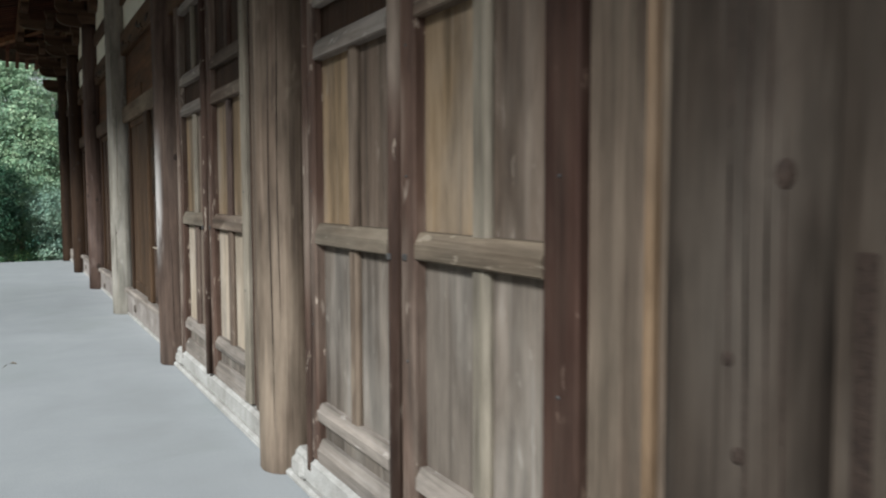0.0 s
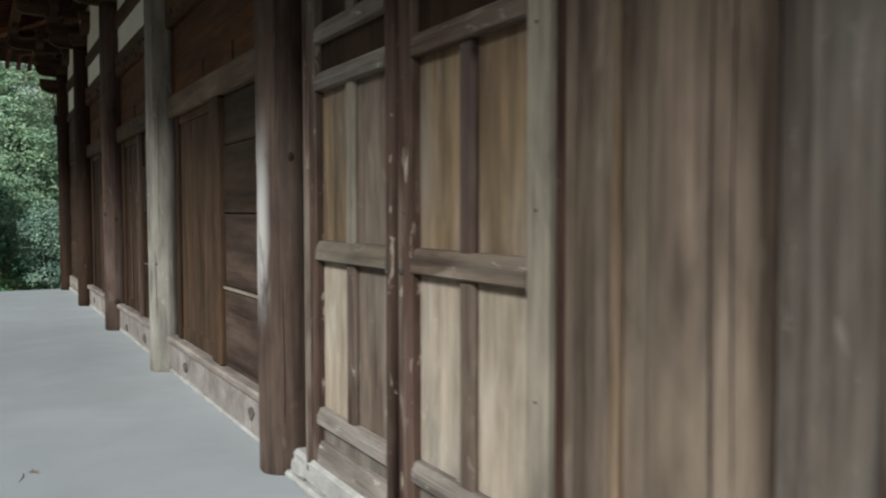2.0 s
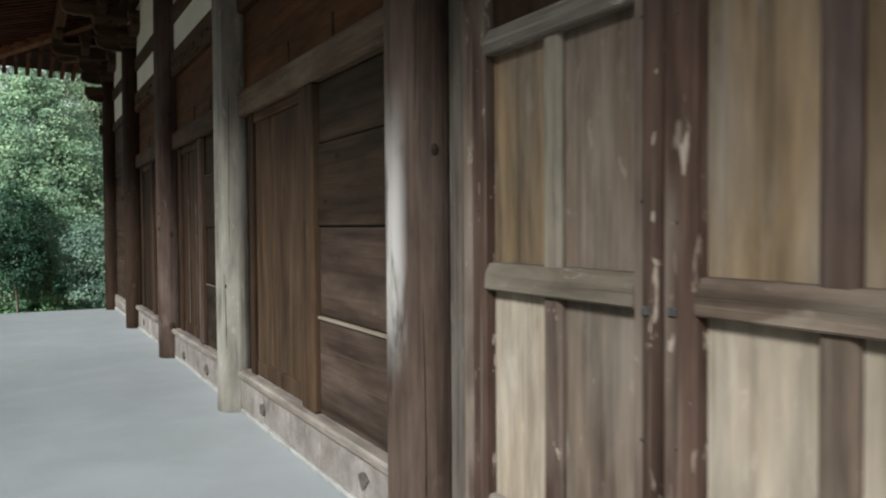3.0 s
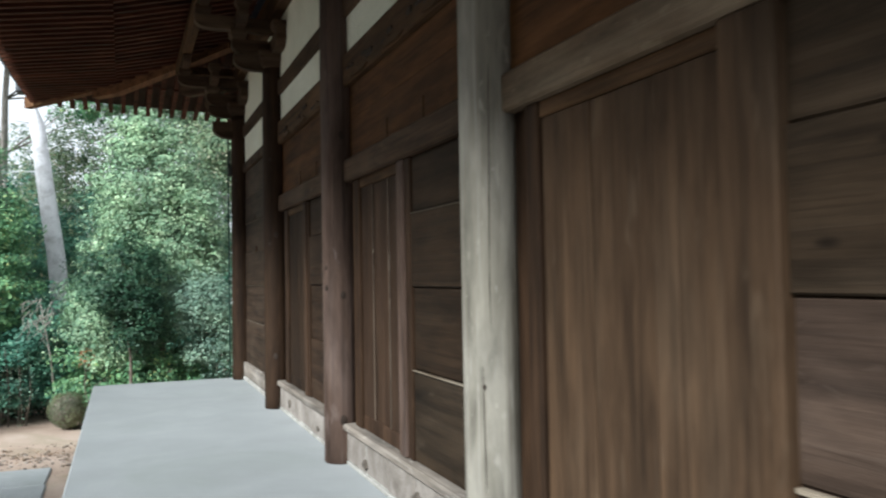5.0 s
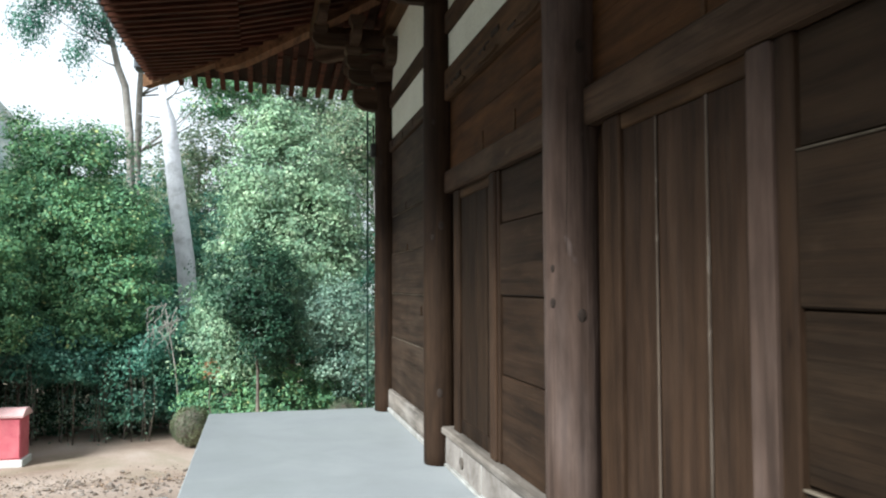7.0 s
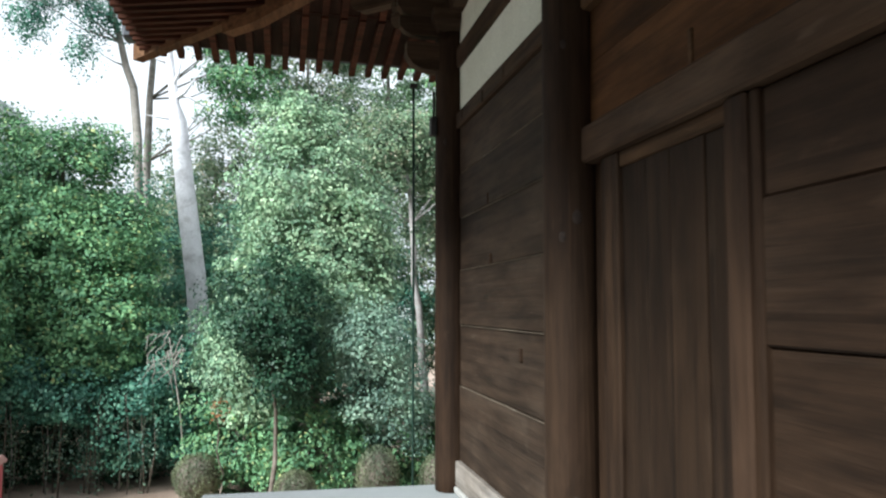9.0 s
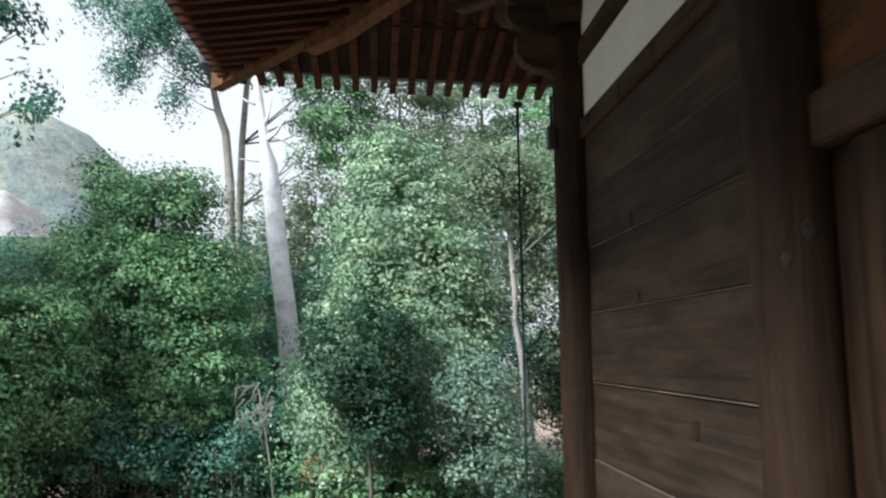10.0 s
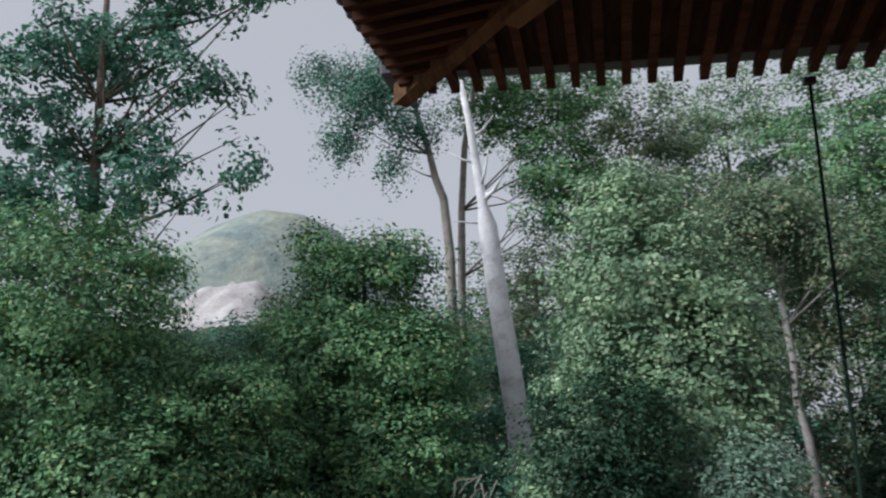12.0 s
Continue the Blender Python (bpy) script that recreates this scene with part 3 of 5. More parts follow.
# ---- double panelled doors ----
def door_leaf(door, hinge, meet, panels, muntin, door_label, outer, upright, mats):
    """One leaf between its hinge edge and its meeting edge (y relative to the door)."""
    lo, hi = min(hinge, meet), max(hinge, meet)
    s0, s1 = (lo, panels[0]), (panels[1], hi)
    top = 2.95
    leaf_mats = (outer, "frame_red") if hinge < meet else ("frame_red", "frame_red")
    leaf = part("door_leaf", box(-0.05, 0.01, *s0, 0.2, top, 0.008), leaf_mats[0], door, door_label)
    part("stile", box(-0.05, 0.01, *s1, 0.2, top, 0.008), leaf_mats[1], leaf)
    y0, y1 = panels
    for z0, z1 in ((0.2, 0.315), (0.40, 0.487), (1.233, 1.333), (2.075, 2.168), (2.31, 2.405), (2.86, top)):
        worn = random.uniform(-0.003, 0.003)
        part("rail", extrude_profile([(0.01, z0), (-0.046, z0), (-0.052, z0 + 0.006), (-0.052 + worn, z0 + 0.56 * (z1 - z0)), (-0.047, z0 + 0.64 * (z1 - z0)), (-0.03, z1 - 0.003), (0.01, z1)], "y", y0, y1), "rail_dark" if z0 > 1 and z1 < 2 and hinge < meet and outer == "frame_grey" else "rail_pale" if z0 < 0.45 or (z0 > 2 and hinge > meet) else "rail_dark" if z0 > 2 else "rail", leaf)
    for z0, z1 in ((0.487, 1.233), (1.333, 2.075), (2.405, 2.86)):
        part("muntin", box(-0.032, 0.005, muntin[0], muntin[1], z0 - 0.016, z1 + 0.012, 0.012), upright[z0 > 1], leaf)
        for k, (a, b) in enumerate(((y0, muntin[0]), (muntin[1], y1))):
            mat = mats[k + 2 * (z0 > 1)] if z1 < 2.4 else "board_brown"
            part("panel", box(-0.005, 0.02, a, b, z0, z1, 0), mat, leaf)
    for z0, z1 in ((0.315, 0.40), (2.168, 2.31)):
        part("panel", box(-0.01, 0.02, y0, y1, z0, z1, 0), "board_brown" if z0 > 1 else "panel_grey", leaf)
    for z in (0.9, 1.5, 2.0, 2.5):
        for ys in (0.5 * sum(s0), 0.5 * sum(s1)):
            b = bmesh.new()
            bmesh.ops.create_uvsphere(b, u_segments=6, v_segments=4, radius=0.006, matrix=Matrix.Translation((-0.05, ys, z + random.uniform(-0.05, 0.05))))
            part("nail_head", b, "iron", leaf)
    return leaf


for number, yd in ((1, 2.45), (2, 5.52)):
    d = empty("door_%d" % number, 1.70, yd, 0)
    tagged(d, "closed pair of weathered panelled wooden temple doors", "door", kind="structure")
    one = number == 1
    far = door_leaf(d, 0.98, 0.03, (0.105, 0.895), (0.455, 0.535) if one else (0.47, 0.56), "weathered panelled door leaf", "frame_red", ("column_plain" if one else "frame_red", "column_plain" if one else "frame_grey"),
                    ("panel_grey" if one else "panel_brown", "panel_grey" if one else "panel_pale", "panel_brown", "panel_tan"))
    near = door_leaf(d, -1.035 if one else -0.995, 0.0, (-0.885, -0.125), (-0.575, -0.48) if one else (-0.55, -0.455), "weathered panelled door leaf", "frame_dark_red" if one else "frame_grey",
                     ("frame_grey", "frame_grey") if one else ("panel_brown", "column_brown"), ("panel_grey" if one else "panel_pale", "panel_grey" if one else "panel_pale", "panel_brown" if one else "panel_tan", "panel_tan"))
    # the rounded bead where the leaves meet, the lock, the pivots
    part("bead", tube([(-0.055, 0.012, 0.2), (-0.055, 0.012, 1.5), (-0.055, 0.012, 2.95)], [0.032] * 3, 10), "frame_red", d, "rounded red-brown bead where the leaves meet")
    part("lock_plate", box(-0.058, -0.046, -0.062, -0.034, 1.225, 1.25, 0.004), "iron", d, "small dark iron staple")
    part("lock_plate", box(-0.094, -0.08, 0.0, 0.026, 1.225, 1.25, 0.004), "iron", d, "small dark iron staple")
    part("jamb", box(-0.06, 0.06, 0.985, 1.04, 0.12, 2.95, 0.012), "frame_red", d)
    part("jamb", box(-0.03, 0.06, -1.245, -1.045, 0.12, 2.95, 0.012), "column_plain", d)
    part("jamb", box(0.0, 0.1, -1.54, -1.26, 0.12, 2.95, 0.008), "column_plain", d)
    part("jamb", box(0.06, 0.1, 1.04, 1.36, 0.12, 2.95, 0.004), "panel_grey", d)
    part("lintel", box(-0.05, 0.09, -1.55, 1.35 if number == 2 else 1.3, 2.95, 3.13, 0.01), "beam_dark", d)
    if not one:
        part("pivot_post", box(-0.025, 0.02, -1.042, -1.0, 0.2, 2.95, 0.006), "frame_dark_red", d, "dark red-brown pivot post")
    part("threshold", box(-0.058, 0.08, -1.3, 1.24, 0.05, 0.192, 0.02, jig=0.005), "footing", d, "pale worn threshold of stone and mortar")
    part("threshold_stone", box(-0.074, 0.08, -1.5, 1.34, 0.0, 0.05, 0.015, jig=0.006), "footing", d, "pale stone under the threshold")
    part("pivot_stone", box(-0.08, 0.02, 1.08, 1.24, 0.05, 0.16, 0.025, jig=0.008), "footing", d)
    part("worn_edge", box(-0.028, 0.02, -1.275, -1.247, 0.13, 2.2, 0.006, jig=0.001), "worn_orange", d, "rubbed orange-brown edge of the jamb")

# ---- bays with a boarded door and horizontal planks ----
BAYS = [  # near column, far column, far jamb, board panel, post, seams between boards
    (4, 5, (9.98, 10.1), (8.76, 9.98), (8.525, 8.76), (9.58, 9.17)),
    (5, 6, (12.965, 13.14), (11.955, 12.965), (11.735, 11.955), (12.65, 12.26)),
    (6, 7, (15.97, 16.16), (15.01, 15.97), (14.83, 15.01), (15.72, 15.5, 15.22)),
]
for a, b, jamb, board, post, seams in BAYS:
    y0, y1 = COLUMNS[a] + R - 0.03, COLUMNS[b] - R + 0.03
    w = empty("wall_bay")
    tagged(w, "timber wall bay with a boarded door and planks", "wall", kind="structure")
    sb = tagged(part("sill_beam", box(1.675, 1.80, y0, y1, 0.275, 0.335, 0.014, jig=0.004), "sill"), "weathered grey timber sill on short blocks", "beam", kind="structure")
    count = 5
    for k in range(count):
        b0, b1 = y0 + (y1 - y0) * k / count, y0 + (y1 - y0) * (k + 1) / count
        part("sill_block", box(1.70 + random.uniform(0, 0.012), 1.80, b0 + 0.008, b1 - 0.008, 0.03, 0.275, 0.014, jig=0.006), "block_grey", sb, "grey-brown weathered block")
    part("mortar", box(1.718, 1.80, y0, y1, 0.03, 0.275, 0), "footing", sb, "pale mortar in the joints")
    tagged(part("stone_footing", box(1.697, 1.80, y0, y1, 0.0, 0.03, 0.006, jig=0.004), "footing"), "pale strip of plaster under the sill", "footing", kind="structure")
    tagged(part("tie_beam", box(1.705, 1.80, y0, y1, 2.325, 2.515, 0.014, jig=0.002), "beam_worn" if a == 4 else "beam"), "weathered brown horizontal tie beam between columns", "beam", "tie beams", kind="structure")
    tagged(part("tie_beam", box(1.71, 1.80, y0, y1, 3.13, 3.40, 0.014), "beam_dark"), "dark carved upper tie beam", "beam", "tie beams", kind="structure")
    # carved mouldings along the foot of the upper beam
    for k in range(3):
        yk = y0 + (y1 - y0) * (0.2 + 0.3 * k)
        part("moulding", extrude_profile([(yk - 0.22, 3.15), (yk - 0.1, 3.19), (yk, 3.17), (yk + 0.12, 3.21), (yk + 0.26, 3.15), (yk + 0.1, 3.135), (yk - 0.1, 3.135)], "x", 1.695, 1.72), "beam_dark", w)
    # decayed notches and holes along the beam's lower edge
    for k in range(11):
        yk = y0 + (y1 - y0) * (k + random.uniform(0.1, 0.9)) / 11
        ln, zk = random.uniform(0.03, 0.11), 3.17 + random.uniform(0, 0.07)
        part("notch", box(1.7, 1.73, yk - ln, yk + ln, zk, zk + random.uniform(0.015, 0.05), 0.008, jig=0.008), "knot", w)
    # decayed hollows in the blocks under the sill
    for k in range(2):
        yk = y0 + (y1 - y0) * (k + random.uniform(0.15, 0.85)) / 2
        rk, zk = random.uniform(0.035, 0.06), random.uniform(0.1, 0.17)
        ring = [(yk + rk * random.uniform(0.7, 1.5) * math.cos(q), zk + rk * random.uniform(0.5, 1.1) * math.sin(q)) for q in (0, 0.7, 1.4, 2.1, 2.8, 3.5, 4.2, 4.9, 5.6)]
        part("hollow", extrude_profile(ring, "x", 1.695, 1.72), "hollow", w)
    part("jamb", box(1.745, 1.80, *jamb, 0.335, 2.325, 0.008), "column_dark", w)
    # bay 6 boards: light falloff painted in as a darker copy of board_brown
    plank_mat, board_mat = ("plank_worn", "board_brown_worn") if a == 4 else ("plank", "board_brown") if a == 5 else ("plank_dark", "board_shaded")
    if jamb[1] < y1 - 0.02:
        part("board", box(1.793, 1.80, jamb[1], y1 + 0.05, 0.335, 2.325, 0), "column_dark", w)
    door = part("boarded_door", box(1.765, 1.80, board[0], board[1], 0.335, 0.45, 0.006), board_mat, w, "boarded wooden door with upright planks")
    part("head_rail", box(1.757, 1.80, board[0], board[1], 2.25, 2.325, 0.006), "beam_dark", door)
    edges = sorted((board[0], *seams, board[1]))
    for e0, e1 in zip(edges, edges[1:]):
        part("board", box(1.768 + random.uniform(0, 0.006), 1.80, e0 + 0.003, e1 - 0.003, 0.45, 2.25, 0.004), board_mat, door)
    for e in seams if a == 5 else ():
        part("batten", box(1.762, 1.772, e - 0.006, e + 0.006, 0.45, 2.25, 0.003, jig=0.001), "panel_brown", door, "pale worn strip over the seam")
    if a == 4:
        part("post", box(1.715, 1.80, *post, 0.335, 2.325, 0.012), "board_brown_worn", w)
    else:  # a narrow worn post with a dark moulded reveal beside it
        part("post", box(1.722, 1.80, post[1] - 0.13, post[1], 0.335, 2.325, 0.012), "column_brown" if a == 5 else "board_brown", w)
        part("reveal", box(1.742, 1.80, post[0], post[1] - 0.13, 0.335, 2.325, 0.008), "column_dark", w)
    for k, (z0, z1) in enumerate(((0.335, 0.93), (0.93, 1.466), (1.466, 1.955), (1.955, 2.325))):
        off = (0.0, 0.008, -0.008, 0.006)[k]
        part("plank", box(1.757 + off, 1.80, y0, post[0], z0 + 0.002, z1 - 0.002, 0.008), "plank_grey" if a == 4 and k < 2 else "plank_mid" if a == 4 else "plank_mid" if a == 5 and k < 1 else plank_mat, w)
    for z in ((0.93, 1.955) if a == 5 else (0.93,) if a == 4 else ()):
        part("worn_edge", box(1.742, 1.77, y0, post[0] - 0.01, z - (0.016 if a == 4 else 0.009), z - 0.002, 0.002, jig=0.0015), "rail", w, "pale worn plank edge")
    part("upper_board", box(1.765, 1.80, y0, y1, 2.515, 2.85, 0.003), "upper_board", w)
    part("upper_board", box(1.768, 1.80, y0, y1, 2.853, 3.13, 0.003), "upper_board", w)
    for yk in (0.35, 0.62):
        part("peg", box(1.755, 1.77, y0 + (y1 - y0) * yk, y0 + (y1 - y0) * yk + 0.03, 2.515, 2.68, 0.004), "beam_dark", w)

# ---- the last bay, planked from the floor to the beam ----
w = empty("wall_bay")
tagged(w, "timber wall bay of wide horizontal planks", "wall", kind="structure")
y0, y1 = COLUMNS[7] + R - 0.03, COLUMNS[8] - R + 0.03
tagged(part("sill_beam", box(1.70, 1.80, y0, y1, 0.06, 0.275, 0.012, jig=0.003), "sill"), "weathered grey timber sill beam on the floor", "beam", kind="structure")
tagged(part("stone_footing", box(1.69, 1.80, y0, y1, 0.0, 0.06, 0.01, jig=0.004), "footing"), "pale strip of plaster under the sill", "footing", kind="structure")
cuts = (0.275, 0.915, 1.44, 1.915, 2.37, 2.765, 3.17)
for k, (z0, z1) in enumerate(zip(cuts, cuts[1:])):
    part("plank", box(1.742 + (0.0, 0.008, 0.002, 0.009, 0.001, 0.006)[k], 1.80, y0, y1, z0 + 0.002, z1 - 0.002, 0.006), "plank_end", w)
tagged(part("tie_beam", box(1.712, 1.80, y0, y1, 3.17, 3.31, 0.012), "beam"), "weathered brown upper tie beam", "beam", "tie beams", kind="structure")
for z in cuts[1:-1]:
    part("worn_edge", box(1.735, 1.76, y0 + 0.05 * z, y1 - 0.04 * z, z - 0.008, z - 0.002, 0.002, jig=0.001), "rail", w, "pale worn plank edge")
for z, yk in ((2.42, 18.36), (1.95, 18.3), (1.28, 17.53), (3.22, 18.4), (3.25, 19.1), (3.24, 17.8)):
    part("peg_hole", box(1.735 if z < 3 else 1.706, 1.76, yk - 0.025, yk + 0.025, z - 0.045, z + 0.045, 0.006), "column_dark", w)

# ---- plaster and upper beams, all bays ----
for a in range(len(COLUMNS) - 1):
    y0, y1 = COLUMNS[a] + R - 0.03, COLUMNS[a + 1] - R + 0.03
    low = 3.31 if a == 7 else 3.40
    if a < 4:
        low = 3.40
        tagged(part("tie_beam", box(1.71, 1.80, y0, y1, 3.13, 3.40, 0.012), "beam_dark"), "dark upper tie beam", "beam", "tie beams", kind="structure")
    tagged(part("plaster_panel", box(1.75, 1.80, y0, y1, low, 3.72, 0), "plaster"), "off-white plaster panel between beams", "wall", "plaster panels", kind="structure")
    tagged(part("tie_beam", box(1.715, 1.80, y0, y1, 3.72, 3.90, 0.012), "beam_dark" if a < 4 else "beam"), "brown top tie beam", "beam", "tie beams", kind="structure")
    tagged(part("plaster_panel", box(1.75, 1.80, y0, y1, 3.90, 4.62, 0), "plaster"), "off-white plaster panel among brackets", "wall", "plaster panels", kind="structure")
    tagged(part("wall_plate", box(1.62, 1.82, COLUMNS[a], COLUMNS[a + 1], 4.62, 4.85, 0.01), "beam_dark"), "dark timber wall plate", "beam", kind="structure")
for a in (0, 1):
    y0, y1 = COLUMNS[a] + R - 0.03, COLUMNS[a + 1] - R + 0.03
    w = tagged(empty("wall_bay"), "timber wall bay of wide brown horizontal planks", "wall", kind="structure")
    for k, (z0, z1) in enumerate(zip((0.0, 0.33, 0.93, 1.466, 1.955, 2.5, 2.85), (0.33, 0.93, 1.466, 1.955, 2.5, 2.85, 3.13))):
        part("plank", box(1.757 + (0.0, 0.01, 0.002)[k % 3], 1.80, y0, y1, z0 + 0.002, z1 - 0.002, 0.008), "plank_mid", w)
    part("edge_post", box(1.72, 1.80, y1 - 0.17, y1 - 0.02, 0.0, 3.13, 0.01), "column_near", w)
    part("strap", box(1.712, 1.722, y1 - 0.13, y1 - 0.09, 0.2, 1.36, 0.003), "knot", w, "dark iron strap on the post")


# ---- bracket complexes on the columns ----
def arm_x(o0, o1, z0, z1, half, curl=0.16):
    """An arm reaching outwards, its underside curving up to the tip (out is -x)."""
    pts = [(-o0, z0), (-o1 + curl, z0)]
    pts += [(-o1 + curl - curl * math.sin(t), z0 + (z1 - z0) * 0.62 * (1 - math.cos(t))) for t in (0.5, 0.9, 1.3, math.pi / 2)]
    pts += [(-o1, z1), (-o0, z1)]
    return extrude_profile(pts, "y", -half, half)


def arm_y(length, z0, z1, o, half, curl=0.16):
    pts = [(-length + curl, z0)] + [(length - curl, z0)]
    pts += [(length - curl + curl * math.sin(t), z0 + (z1 - z0) * 0.62 * (1 - math.cos(t))) for t in (0.5, 0.9, 1.3, math.pi / 2)]
    pts += [(length, z1), (-length, z1)]
    pts += [(-length + curl - curl * math.sin(t), z0 + (z1 - z0) * 0.62 * (1 - math.cos(t))) for t in (math.pi / 2, 1.3, 0.9, 0.5)]
    return extrude_profile(pts, "x", -o - half, -o + half)


def bearing_block(x, y, z0, z1, half):
    out = bmesh.new()
    zm = z0 + (z1 - z0) * 0.5
    rows = [(z0, half * 0.7), (zm, half), (z1, half)]
    rings = [[out.verts.new((x + sx * h, y + sy * h, z)) for sx, sy in ((-1, -1), (1, -1), (1, 1), (-1, 1))] for z, h in rows]
    out.faces.new(rings[0][::-1]), out.faces.new(rings[-1])
    for p, q in zip(rings, rings[1:]):
        for k in range(4):
            out.faces.new((p[k], p[(k + 1) % 4], q[(k + 1) % 4], q[k]))
    return out


def bracket_complex(corner=False):
    t = empty("bracket_complex")
    part("great_block", bearing_block(0, 0, 4.05, 4.24, 0.2), "bracket", t)
    part("arm", arm_x(-0.2, 0.5, 4.2, 4.38, 0.06), "bracket", t)
    part("arm", arm_y(0.55, 4.2, 4.38, 0.0, 0.06), "bracket", t)
    for x, y in ((0, -0.46), (0, 0.46), (-0.42, 0)):
        part("bearing_block", bearing_block(x, y, 4.38, 4.5, 0.1), "bracket", t)
    part("arm", arm_y(0.5, 4.48, 4.63, 0.42, 0.055), "bracket", t)
    part("arm", arm_x(0.0, 0.92, 4.48, 4.64, 0.06), "bracket", t)
    for x, y in ((-0.42, -0.42), (-0.42, 0.42), (-0.82, 0)):
        part("bearing_block", bearing_block(x, y, 4.63, 4.74, 0.09), "bracket", t)
    part("nosing", arm_x(0.1, 0.48, 4.02, 4.2, 0.05, 0.2), "bracket", t, "curved wooden nosing")
    part("arm", arm_y(0.48, 4.72, 4.84, 0.82, 0.055), "bracket", t)
    if corner:
        part("nosing", arm_x(0.1, 0.42, 3.70, 3.96, 0.07, 0.26), "bracket", t, "curved wooden nosing")
        n = part("nosing", arm_x(0.1, 0.42, 3.70, 3.96, 0.07, 0.26), "bracket", t)
        n.rotation_euler = (0, 0, radians(-90))
        for o, z in ((0.65, 4.2), (1.15, 4.48)):
            g = part("arm", arm_x(0.0, o, z, z + 0.18, 0.06), "bracket", t)
            g.rotation_euler = (0, 0, radians(-45))
            k = o - 0.1
            part("bearing_block", bearing_block(-k * 0.7, k * 0.7, z + 0.18, z + 0.29, 0.1), "bracket", t)
    return tagged(t, "dark stepped timber bracket set under the eaves", "bracket", "bracket sets")


first = bracket_complex()
first.location = (CX, COLUMNS[0], 0)
for yc in COLUMNS[1:8]:
    copy_thing(first, pose(CX, yc, 0))
bracket_complex(True).location = (CX, COLUMNS[8], 0)

# ---- eaves ----
CORNER_Y, KY = 19.48, 3.42 / 3.2  # the north side reaches a little further


def lift(along):
    """How much the eave sweeps up towards the corner; along: metres from the corner."""
    return 0.17 * max(0.0, 1 - along / 5.0) ** 2


def under(d, along):
    """Height of the rafters' underside, d metres out from the wall."""
    z = 5.27 - 0.27 * d if d < 1.9 else 4.80 - 0.154 * (d - 1.9)
    return z + lift(along) * max(0, d) / 3.2


roof = empty("roof")
tagged(roof, "tiled temple roof with deep rafter eaves", "roof", kind="structure")


def rafter(points, half, height):
    """A rafter along points (x, y, z of its underside), with square ends."""
    out = bmesh.new()
    d = Vector(points[-1]) - Vector(points[0])
    side = Vector((-d.y, d.x, 0)).normalized() * half
    up = Vector((0, 0, height))
    rows = [[out.verts.new(q) for q in (Vector(p) - side, Vector(p) + side, Vector(p) + side + up, Vector(p) - side + up)] for p in points]
    out.faces.new(rows[0]), out.faces.new(rows[-1][::-1])
    for a, b in zip(rows, rows[1:]):
        for k in range(4):
            out.faces.new((a[k], b[k], b[(k + 1) % 4], a[(k + 1) % 4]))
    bmesh.ops.recalc_face_normals(out, faces=out.faces[:])
    return out


STEP = 0.215
# west side: rafters run in x, set out from the corner back along the wall
for k in range(150):
    y = 22.72 - STEP * k
    along = 22.9 - y
    d_hip = max(0.0, (y - CORNER_Y) / KY)
    if d_hip < 1.85:
        part("rafter", rafter([(CX - d, y, under(d, along)) for d in (max(d_hip, 0.0), 1.93)], 0.038, 0.095), "rafter", roof)
    d0 = max(d_hip, 1.8)
    if d0 < 3.1:
        part("rafter", rafter([(CX - d, y, under(max(d, 1.9001), along)) for d in (d0, 3.24)], 0.036, 0.09), "rafter", roof)
# north side: rafters run in y
for k in range(60):
    x = -1.28 + STEP * k
    along = x + 1.5
    d_hip = max(0.0, CX - x)
    if d_hip < 1.85:
        part("rafter", rafter([(x, CORNER_Y + d * KY, under(d, along)) for d in (d_hip, 1.93)], 0.038, 0.095), "rafter", roof)
    d0 = max(d_hip, 1.8)
    if d0 < 3.1:
        part("rafter", rafter([(x, CORNER_Y + d * KY, under(max(d, 1.9001), along)) for d in (d0, 3.24)], 0.038, 0.1), "rafter", roof)


def eave_sheet(bm, ds, offset, thick, side):
    """Boarding over the rafters of one side, up to the hip."""
    n = 60
    top = []
    for d in ds:
        row = []
        for j in range(n + 1):
            if side == "west":
                y_hip = CORNER_Y + d * KY
                y = y_hip + (-14.0 - y_hip) * (j / n) ** 1.5
                p = Vector((CX - d, y, under(d, 22.9 - y) + offset))
            else:
                x_hip = CX - d
                x = x_hip + (12.0 - x_hip) * (j / n) ** 1.5
                p = Vector((x, CORNER_Y + d * KY, under(d, x + 1.5) + offset))
            row.append((bm.verts.new(p), bm.verts.new(p + Vector((0, 0, thick)))))
        top.append(row)
    for a, b in zip(top, top[1:]):
        for j in range(n):
            bm.faces.new((a[j][0], a[j + 1][0], b[j + 1][0], b[j][0]))
            bm.faces.new((a[j][1], b[j][1], b[j + 1][1], a[j + 1][1]))
    for row in (top[0], top[-1]):
        for j in range(n):
            bm.faces.new((row[j][0], row[j + 1][0], row[j + 1][1], row[j][1]))
    return bm


